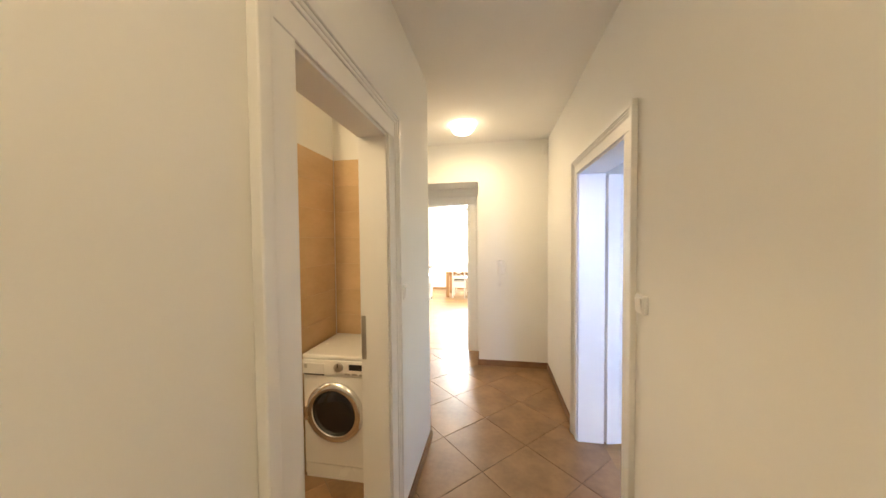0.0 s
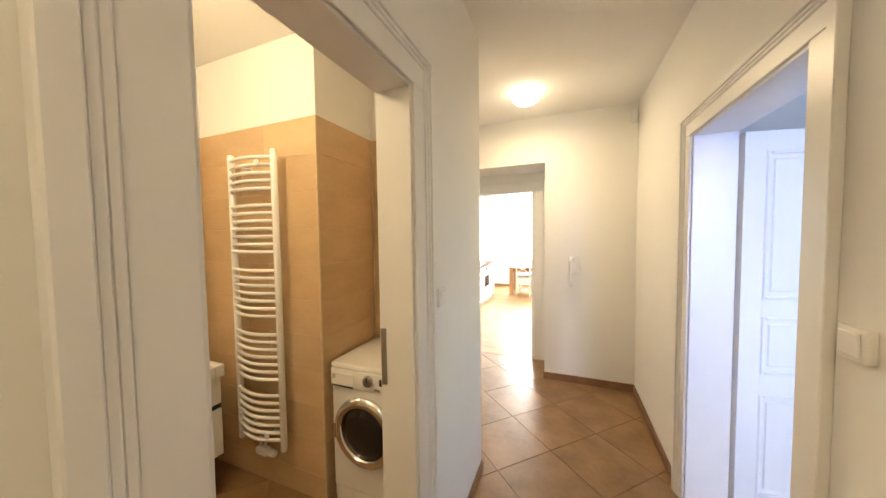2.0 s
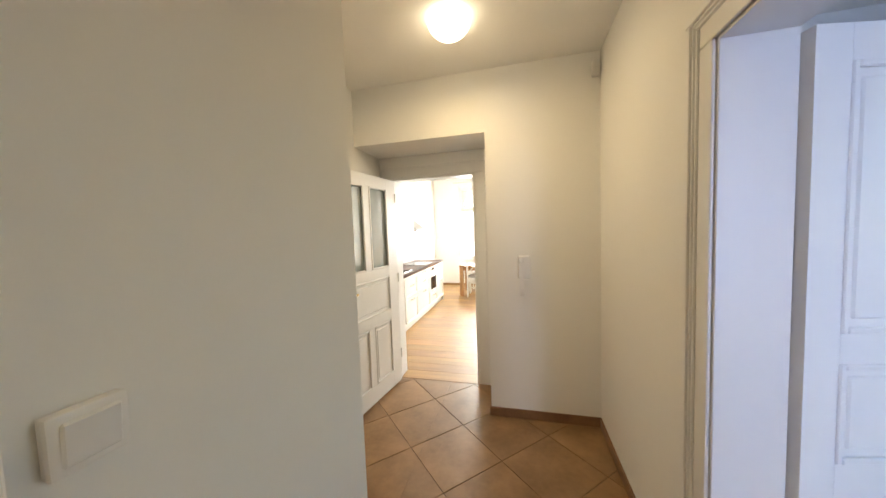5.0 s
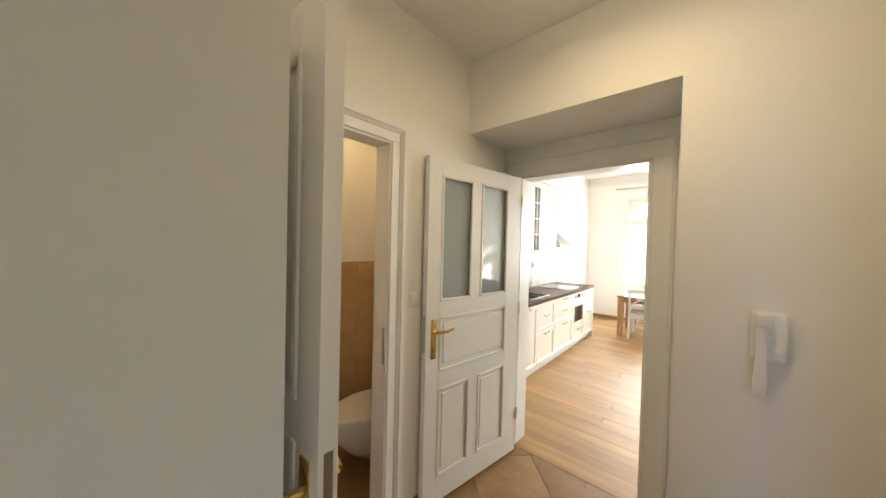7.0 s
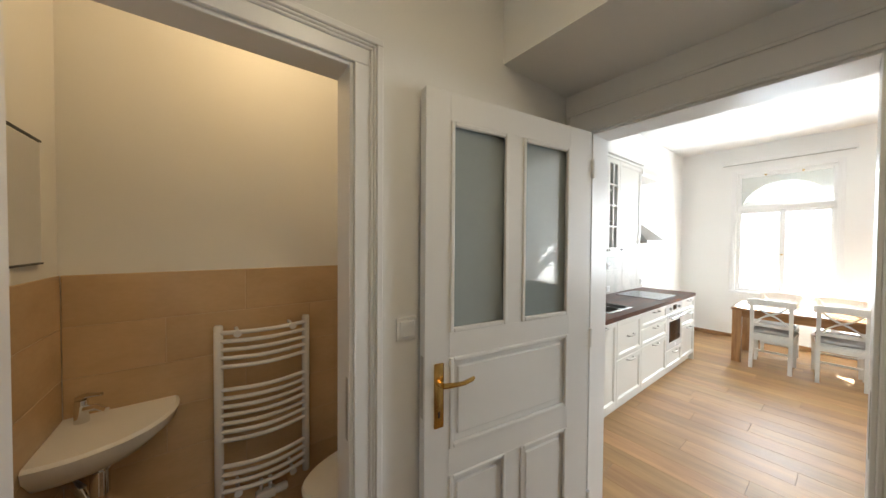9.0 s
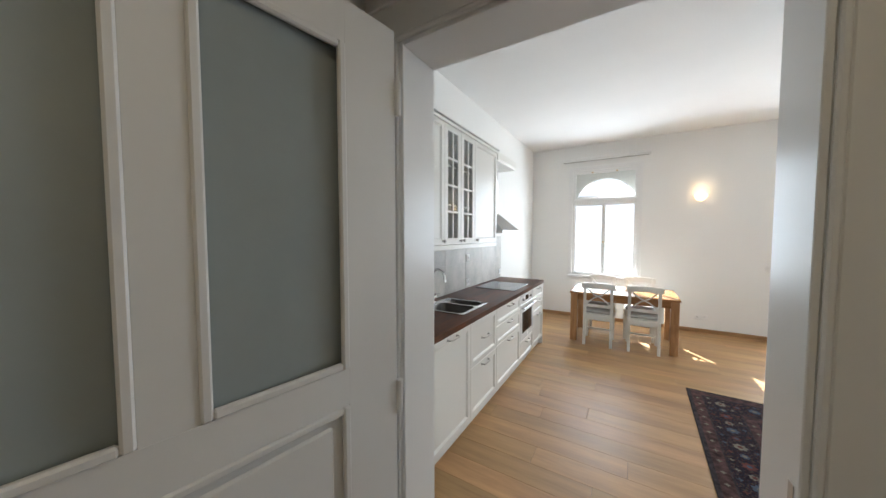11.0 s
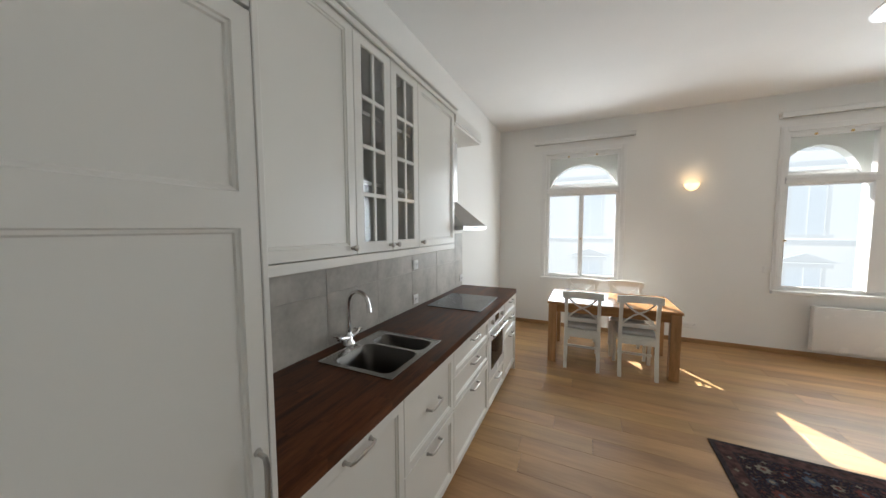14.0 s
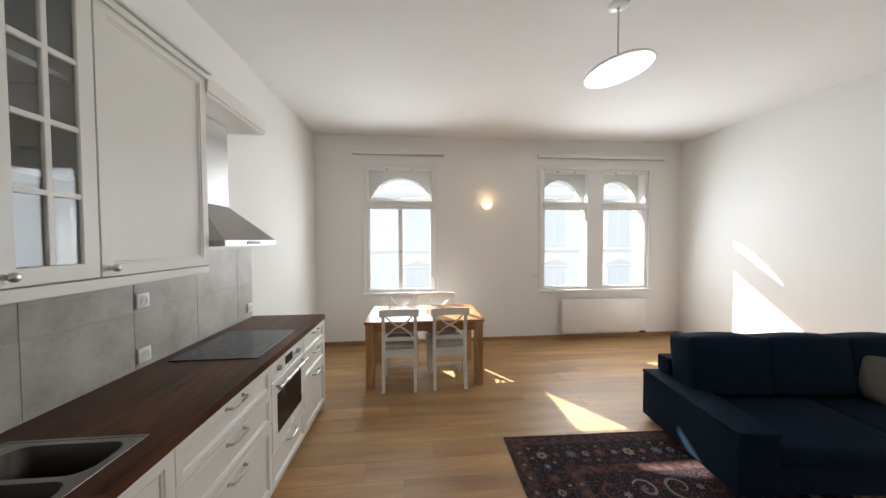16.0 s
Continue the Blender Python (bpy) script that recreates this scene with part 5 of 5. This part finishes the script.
# ---- lamps of the living room ----
pend = empty("pendant_lamp", pose(0.63, 7.045, RH), "white pendant lamp with a tilted glowing disc shade", "lamp")
part("rose", lathe([(0, 0), (0.062, 0), (0.062, -0.018), (0.05, -0.026), (0, -0.026)], 28), ENAMEL, pend, smooth=40)
part("stem_collar", lathe([(0, -0.026), (0.012, -0.026), (0.012, -0.05), (0, -0.05)], 14), ENAMEL, pend)
part("stem", tube([(0, 0, -0.02), (0, 0, -0.39)], 0.006, 8), NICKEL, pend)
tilt = Matrix.Translation((0, 0, -0.432)) @ Matrix.Rotation(radians(-3), 4, 'X') @ Matrix.Rotation(radians(-8.0), 4, 'Y')
shade = lathe([(0, 0.048), (0.05, 0.046), (0.130, 0.030), (0.195, 0.008), (0.214, -0.005), (0.218, -0.013), (0.208, -0.016)], 48, None, tilt)
part("shade", shade, ENAMEL, pend, smooth=50)
part("diffuser", lathe([(0.2085, -0.0155), (0.16, -0.032), (0.08, -0.044), (0, -0.047)], 48, None, tilt), GLOWPEND, pend, "glowing opal diffuser", smooth=60)
sc = empty("wall_sconce", pose(0.371, RY1, 2.14), "small half-bowl wall lamp, switched on", "lamp")
hb = bmesh.new()
ringsn = []
for r, z in ((0.018, -0.055), (0.055, -0.035), (0.078, 0.0), (0.088, 0.035)):
    ringsn.append([(r * math.cos(math.pi + math.pi * k / 14), r * 0.85 * math.sin(math.pi + math.pi * k / 14), z) for k in range(15)])
part("bowl", loft(ringsn, hb, caps=False), GLOWSCONCE, sc, "lit amber glass half bowl", smooth=60)
part("wall_plate", boxes((-0.03, -0.012, -0.045, 0.03, 0, 0.025), bevel=0.004), BRASS, sc)

# curtain boxes over the windows
for x0, x1 in ((-1.69, -0.30), (1.19, 3.35)):
    cb = empty("curtain_rail", pose(0, 0, 0), "white wooden curtain rail over a window", "curtain rail", "curtain rails over the windows")
    part("board", boxes((x0, RY1 - 0.075, 2.90, x1, RY1, 2.945), bevel=0.004), GLOSS, cb)
    part("moulding", boxes((x0 - 0.008, RY1 - 0.083, 2.945, x1 + 0.008, RY1, 2.962), bevel=0.004), GLOSS, cb)
    part("track", boxes((x0 + 0.02, RY1 - 0.045, 2.888, x1 - 0.02, RY1 - 0.03, 2.899)), NICKEL, cb)

# panel radiator
rad = empty("panel_radiator", pose(1.575, 9.69, 0.12), "white panel radiator under the double window", "radiator")
RW, RHH = 1.40, 0.525
part("front_panel", boxes((0, -0.018, 0, RW, 0, RHH), bevel=0.006, seg=2), ENAMEL, rad, smooth=40)
part("back_panel", boxes((0.01, 0.04, 0.01, RW - 0.01, 0.055, RHH - 0.01), bevel=0.004), ENAMEL, rad)
part("top_grille", boxes((0.004, 0.0, RHH - 0.02, RW - 0.004, 0.055, RHH - 0.002), bevel=0.002), ENAMEL, rad)
part("side_cover", boxes((0.0, 0.0, 0.0, 0.004, 0.055, RHH - 0.01)), ENAMEL, rad)
part("side_cover", boxes((RW - 0.004, 0.0, 0.0, RW, 0.055, RHH - 0.01)), ENAMEL, rad)
part("valve", tube([(RW - 0.06, 0.02, -0.055), (RW - 0.06, 0.02, 0.005), (RW - 0.06, 0.02, 0.01)], 0.014, 10), CHROME, rad, smooth=40)
part("valve_head", tube([(RW - 0.05, 0.02, -0.03), (RW + 0.03, 0.02, -0.03)], 0.018, 12), DARK, rad, "dark valve head", smooth=40)
for x in (0.2, RW - 0.2):
    part("bracket", boxes((x - 0.015, 0.055, 0.08, x + 0.015, 0.09, RHH - 0.08)), ENAMEL, rad)

# ---- rug and sofa ----
rug = empty("rug", pose(-0.045, 7.42, 0.0, 0, 0, -1.6), "dark patterned woven rug with borders and a medallion", "rug")
GW, GD = 2.0, 2.9


def band(i0, i1, z):
    return boxes((i0, -i0, 0.0, GW - i0, -i1, z), (i0, -GD + i1, 0.0, GW - i0, -GD + i0, z), (i0, -GD + i1, 0.0, i1, -i1, z), (GW - i1, -GD + i1, 0.0, GW - i0, -i1, z))


def flat(name, pts, z, material, parent):
    return part(name, loft([[(x, y, z) for x, y in pts], [(x, y, z + 0.0008) for x, y in pts]]), material, parent)


def petals(cx, cy, r, n, deep=0.28, turn=0.0):
    return [(cx + r * (1 - deep + deep * math.cos(n * a)) * math.cos(a + turn), cy + r * (1 - deep + deep * math.cos(n * a)) * math.sin(a + turn)) for a in np.linspace(0, 2 * math.pi, 4 * n, endpoint=False)]


def scroll(cx, cy, r, turns, start, sign, wide, z, material):
    """A flat woven tendril that winds inwards."""
    inner, outer = [], []
    for k in range(25):
        u = k / 24
        a, q = start + sign * turns * 2 * math.pi * u, r * (1 - 0.78 * u)
        w = wide * (0.35 + 0.65 * math.sin(math.pi * min(1, u * 1.1 + 0.1)))
        inner.append((cx + (q - w) * math.cos(a), cy + (q - w) * math.sin(a)))
        outer.append((cx + (q + w) * math.cos(a), cy + (q + w) * math.sin(a)))
    bm = loft([[(p[0], p[1], z), (q[0], q[1], z), (q[0], q[1], z + 0.0009), (p[0], p[1], z + 0.0009)] for p, q in zip(inner, outer)])
    return part("tendril", bm, material, rug)


part("edge_band", band(0.0, 0.03, 0.009), RUGDARK, rug)
part("guard_stripe", band(0.03, 0.105, 0.0095), RUGBAND, rug)
part("border_line", band(0.105, 0.115, 0.0098), RUGDARK, rug)
part("main_border", band(0.115, 0.335, 0.010), RUGFIELD, rug)
part("border_line", band(0.335, 0.345, 0.0098), RUGDARK, rug)
part("guard_stripe", band(0.345, 0.42, 0.0095), RUGBAND, rug)
part("field", boxes((0.42, -GD + 0.42, 0, GW - 0.42, -0.42, 0.010)), RUGFIELD, rug)
rngf = random.Random(11)
WOOLS = (RUGPALE, RUGRUST, RUGBLUE)


def along(inset, step):
    """Places at even steps round the rug, at a distance from its edge."""
    nx, ny = round((GW - 2 * inset) / step), round((GD - 2 * inset) / step)
    for k in range(nx):
        yield inset + (GW - 2 * inset) * k / nx, -inset
        yield GW - inset - (GW - 2 * inset) * k / nx, -GD + inset
    for k in range(ny):
        yield GW - inset, -inset - (GD - 2 * inset) * k / ny
        yield inset, -GD + inset + (GD - 2 * inset) * k / ny


for n, (x, y) in enumerate(along(0.225, 0.112)):
    fl = flat("flower", petals(x, y, 0.044 if n % 4 < 2 else 0.030, 7, 0.16), 0.0102, WOOLS[(n // 2) % 3], rug)
    flat("flower_heart", petals(x, y, 0.017, 6, 0.2), 0.0112, WOOLS[(n // 2 + 1) % 3], fl)
for n, (x, y) in enumerate(along(0.150, 0.105)):
    flat("leaf", petals(x + rngf.uniform(-0.01, 0.01), y + rngf.uniform(-0.008, 0.008), 0.019, 4, 0.42, n * 0.8), 0.0102, WOOLS[(n // 3) % 3], rug)
for n, (x, y) in enumerate(along(0.300, 0.105)):
    flat("leaf", petals(x + rngf.uniform(-0.01, 0.01), y + rngf.uniform(-0.008, 0.008), 0.018, 4, 0.42, n * 0.9), 0.0102, WOOLS[(n // 2) % 3], rug)
for n, (x, y) in enumerate(along(0.068, 0.12)):
    flat("leaf", petals(x, y, 0.017, 4, 0.3), 0.0097, RUGPALE if n % 2 else RUGDARK, rug)
for n, (x, y) in enumerate(along(0.383, 0.12)):
    flat("leaf", petals(x, y, 0.016, 4, 0.3), 0.0097, RUGPALE if n % 2 else RUGDARK, rug)
for n, (x, y) in enumerate(along(0.56, 0.24)):
    scroll(x, y, rngf.uniform(0.075, 0.11), 1.2, n * 1.3, 1 if n % 2 else -1, 0.009, 0.0104, RUGPALE if n % 3 else RUGRUST)
    fl = flat("flower", petals(x + rngf.uniform(-0.12, 0.12), y + rngf.uniform(-0.10, 0.08), 0.030, 6), 0.0113, WOOLS[n % 3], rug)
for n, (x, y) in enumerate(along(0.78, 0.25)):
    scroll(x, y, 0.10, 1.0, n * 2.1, -1 if n % 2 else 1, 0.010, 0.0104, RUGPALE)
mc = (GW / 2, -GD / 2)
for rad_m, z0, mt in ((0.46, 0.0122, RUGPALE), (0.43, 0.0132, RUGDARK), (0.28, 0.0142, RUGRUST), (0.16, 0.0152, RUGPALE)):
    pts = [(mc[0] + rad_m * (0.86 + 0.14 * math.cos(8 * a)) * math.cos(a), mc[1] + 1.35 * rad_m * (0.86 + 0.14 * math.cos(8 * a)) * math.sin(a)) for a in np.linspace(0, 2 * math.pi, 64, endpoint=False)]
    flat("medallion", pts, z0, mt, rug)


def soft(x0, y0, z0, x1, y1, z1, r=0.05, puff=0.03, cuts=6):
    """An upholstered block: rounded edges, swollen faces."""
    bm = bmesh.new()
    box(bm, x0, y0, z0, x1, y1, z1)
    bmesh.ops.bevel(bm, geom=bm.edges[:], offset=r, segments=4, affect='EDGES', profile=0.5)
    bmesh.ops.subdivide_edges(bm, edges=[e for e in bm.edges if e.calc_length() > 0.15], cuts=cuts, use_grid_fill=True)
    c = Vector(((x0 + x1) / 2, (y0 + y1) / 2, (z0 + z1) / 2))
    hx, hy, hz = (x1 - x0) / 2, (y1 - y0) / 2, (z1 - z0) / 2
    for v in bm.verts:
        d = v.co - c
        u = (d.x / hx, d.y / hy, d.z / hz)
        for ax in range(3):
            o = [k for k in range(3) if k != ax]
            v.co[ax] += puff * u[ax] ** 3 * max(0, 1 - u[o[0]] ** 2) * max(0, 1 - u[o[1]] ** 2)
        v.co += Vector((noise.noise(v.co * 5), noise.noise(v.co * 5 + Vector((9, 0, 0))), noise.noise(v.co * 5 + Vector((0, 9, 0))))) * puff * 0.18
    return bm


sofa = empty("sofa", pose(1.288, 7.60, 0.012, 0, 0, -6.3), "navy blue fabric sofa with loose back cushions", "sofa")
SL = 2.15
for ax0 in (0.0, SL - 0.24):
    arm = part("arm", soft(ax0, -0.92, 0.03, ax0 + 0.24, 0.0, 0.398, 0.012, 0.003), FABRIC, sofa, smooth=60)
    part("arm_top", soft(ax0 - 0.004, -0.925, 0.396, ax0 + 0.244, 0.003, 0.428, 0.010, 0.002), FABRIC, arm, smooth=60)
part("base", soft(0.242, -0.90, 0.03, SL - 0.242, -0.0, 0.22, 0.015, 0.003), FABRIC, sofa, smooth=60)
part("back_frame", soft(0.125, -0.14, 0.430, SL - 0.125, 0.0, 0.57, 0.015, 0.003), FABRIC, sofa, smooth=60)
cw = (SL - 0.484) / 2
for i in range(2):
    part("seat_cushion", soft(0.244 + i * cw, -0.915, 0.222, 0.24 + (i + 1) * cw, -0.20, 0.345, 0.030, 0.018), FABRIC, sofa, smooth=60)
cw = (SL - 0.30) / 3
for i in range(3):
    b = part("back_cushion", soft(0.15 + i * cw, -0.40, 0.36, 0.145 + (i + 1) * cw, -0.160, 0.790, 0.030, 0.028), FABRIC, sofa, smooth=60)
    b.matrix_basis = Matrix.Translation((0, -0.2, 0.38)) @ Matrix.Rotation(radians(-9), 4, 'X') @ Matrix.Translation((0, 0.2, -0.38))
for x in (0.06, SL - 0.06):
    for y in (-0.86, -0.06):
        part("foot", lathe([(0, 0), (0.022, 0), (0.026, 0.032), (0, 0.032)], 12, None, Matrix.Translation((x, y, 0))), DARK, sofa)
cush = empty("throw_cushion", pose(2.83, 6.98, 0.375, 0, 0, -10), "dark grey throw cushion leaning on the sofa back", "cushion")
part("cover", soft(-0.20, -0.05, 0.0, 0.20, 0.05, 0.31, 0.022, 0.045), PILLOW, cush, smooth=60, m=pose(0, 0, 0, -20, 8, 0))

# ---- pieces of floors and walls ----


def clip(poly, axis, limit, keep_less):
    out = []
    for i, p in enumerate(poly):
        q = poly[(i + 1) % len(poly)]
        pin = (p[axis] <= limit) if keep_less else (p[axis] >= limit)
        qin = (q[axis] <= limit) if keep_less else (q[axis] >= limit)
        if pin:
            out.append(p)
        if pin != qin:
            t = (limit - p[axis]) / (q[axis] - p[axis])
            out.append((p[0] + t * (q[0] - p[0]), p[1] + t * (q[1] - p[1])))
    return out


def slab(poly, z0, z1, edge):
    """A flat piece with a chamfered upper edge."""
    c = (sum(p[0] for p in poly) / len(poly), sum(p[1] for p in poly) / len(poly))
    ins = []
    for p in poly:
        d = Vector((c[0] - p[0], c[1] - p[1]))
        d = d.normalized() * edge * 1.3 if d.length > 0 else d
        ins.append((p[0] + d.x, p[1] + d.y))
    return loft([[(x, y, z0) for x, y in poly], [(x, y, z1 - edge) for x, y in poly], [(x, y, z1) for x, y in ins]])


# diagonal terracotta tiles
TS = 0.463
HD = TS / math.sqrt(2)
gap = 0.0028
shape = [(0, -HD + gap), (HD - gap, 0), (0, HD - gap), (-HD + gap, 0)]
whole = mesh_of("tile", slab(shape, -0.010, 0.0, 0.0016), TERRA)
ox, oy = 0.300, 2.627
REGIONS = (((0, -0.60, False), (0, 0.905, True), (1, YB, False), (1, YK0 - 0.001, True), 0.0, floor_tiles),
           ((0, -2.20, False), (0, -0.60, True), (1, 2.16, False), (1, YK0 - 0.001, True), 0.0, floor_tiles),
           ((0, -2.20, False), (0, -0.60, True), (1, YB, False), (1, 2.16, True), BF, floor_bath))
for i in range(-12, 8):
    for j in range(-16, 12):
        cx, cy = ox + (i + j) * HD, oy + (i - j) * HD
        if not (-2.6 < cx < 1.3 and YB - 0.4 < cy < YK0 + 0.4):
            continue
        poly = [(cx + x, cy + y) for x, y in shape]
        for *cuts, z, base in REGIONS:
            cut = poly
            for ax, lim, less in cuts:
                cut = clip(cut, ax, lim, less) if cut else cut
            if len(cut) < 3:
                continue
            if cut == poly:
                piece("tile", whole, base, pose(cx, cy, z))
            else:
                area = abs(sum(a[0] * b[1] - b[0] * a[1] for a, b in zip(cut, cut[1:] + cut[:1]))) / 2
                if area > 0.002:
                    piece("tile", mesh_of("tile", slab([(x - cx, y - cy) for x, y in cut], -0.010, 0.0, 0.0016), TERRA), base, pose(cx, cy, z))
structure("threshold_bath", boxes((-0.602, BD[0] + 0.012, 0.0, -0.545, BD[1] - 0.012, BF + 0.003), bevel=0.003), BASEB, "brown tile step at the bathroom door", "trim")

# oak planks along x
PW = 0.185
rngp = random.Random(7)
y = YK0
row = 0
while y < RY1:
    x = RX0 - 0.0 - rngp.uniform(0, 1.6)
    y1 = min(y + PW, RY1)
    while x < RX1:
        L = rngp.choice((1.6, 1.9, 2.2))
        a, b = max(x, RX0), min(x + L, RX1)
        if b - a > 0.03:
            w2, l2 = (y1 - y) / 2 - 0.0007, (b - a) / 2 - 0.0007
            bm = slab([(-l2, -w2), (l2, -w2), (l2, w2), (-l2, w2)], -0.012, 0.0, 0.001)
            piece("plank", mesh_of("plank", bm, OAK), floor_planks, pose((a + b) / 2, (y + y1) / 2, 0))
        x += L
    y = y1
    row += 1
# threshold strip
structure("threshold", boxes((KD[0] + 0.012, YK0 - 0.012, 0.0, KD[1] - 0.012, YK0 + 0.012, 0.003), bevel=0.001), OAKTRIM, "thin oak strip between tile and plank floor", "trim")


def tile_face(name, axis, at, out, a0, a1, z0, z1, tw, th, material, grout, label, shift=0.0, thick=0.008, start=None):
    """Wall tiles on one face with recessed joints: a backing with the tiles as its pieces."""
    if axis == "x":
        back = boxes((a0, at, z0, a1, at + out * (thick - 0.002), z1))
    else:
        back = boxes((at, a0, z0, at + out * (thick - 0.002), a1, z1))
    th_ob = structure(name, back, grout, label, "tiling")
    rows = int(round((z1 - z0) / th))
    h = (z1 - z0) / rows
    cache = {}
    for r in range(rows):
        a = (a0 if start is None else start) - (shift if r % 2 else 0.0)
        while a < a1 - 1e-4:
            s0, s1 = max(a, a0), min(a + tw, a1)
            a += tw
            if s1 - s0 < 0.012 or s1 <= a0:
                continue
            L = round(s1 - s0, 4)
            if L not in cache:
                bm = bmesh.new()
                g = 0.0018
                if axis == "x":
                    box(bm, -L / 2 + g, 0, -h / 2 + g, L / 2 - g, out * thick, h / 2 - g, bevel=0.0012)
                else:
                    box(bm, 0, -L / 2 + g, -h / 2 + g, out * thick, L / 2 - g, h / 2 - g, bevel=0.0012)
                cache[L] = mesh_of("tile", bm, material)
            c = (s0 + s1) / 2
            piece("tile", cache[L], th_ob, pose(c, at, z0 + h * (r + 0.5)) if axis == "x" else pose(at, c, z0 + h * (r + 0.5)))
    return th_ob


# bathroom
tile_face("wall_tiles_bath_back", "x", 1.645, -1, -2.20, -1.211, 0, 2.255, 0.60, 0.205, BTILE, BGROUT, "beige stone-look tiles with pale joints", 0.2)
tile_face("wall_tiles_bath_niche", "y", -1.21, 1, 1.645, 2.152, 0, 2.255, 0.60, 0.205, BTILE, BGROUT, "beige stone-look tiles of the washer niche")
tile_face("wall_tiles_bath_niche_back", "x", 2.16, -1, -1.20, -0.60, 0, 2.255, 0.60, 0.205, BTILE, BGROUT, "beige stone-look tiles behind the washer")
tile_face("wall_tiles_bath_side", "y", -2.20, 1, 0.0, 1.637, 0, 2.255, 0.60, 0.205, BTILE, BGROUT, "beige stone-look tiles by the mirror", 0.3)
structure("trim_bath_corner", boxes((-1.214, 1.634, 0, -1.200, 1.6445, 2.255), bevel=0.002), BGROUT, "pale tile edge profile", "trim")
# toilet
tile_face("wall_tiles_toilet_back", "y", -2.20, 1, 2.288, 3.652, 0, 1.425, 0.60, 0.2036, BTILE, BGROUT, "brown stone-look tiles behind the towel radiator", 0.3)
tile_face("wall_tiles_toilet_left", "x", 2.28, 1, -2.192, -1.42, 0, 1.425, 0.60, 0.2036, BTILE, BGROUT, "brown stone-look tiles beside the basin", 0.2)
tile_face("wall_tiles_toilet_right", "x", 3.66, -1, -2.192, -1.42, 0, 1.425, 0.60, 0.2036, BTILE, BGROUT, "brown stone-look tiles behind the toilet", 0.2)
# splashback
tile_face("wall_tiles_splashback", "y", RX0, 1, 5.080, 7.985, 0.912, 1.53, 0.472, 0.309, CONCRETE, CGROUT, "grey concrete-look splashback tiles", start=4.925)
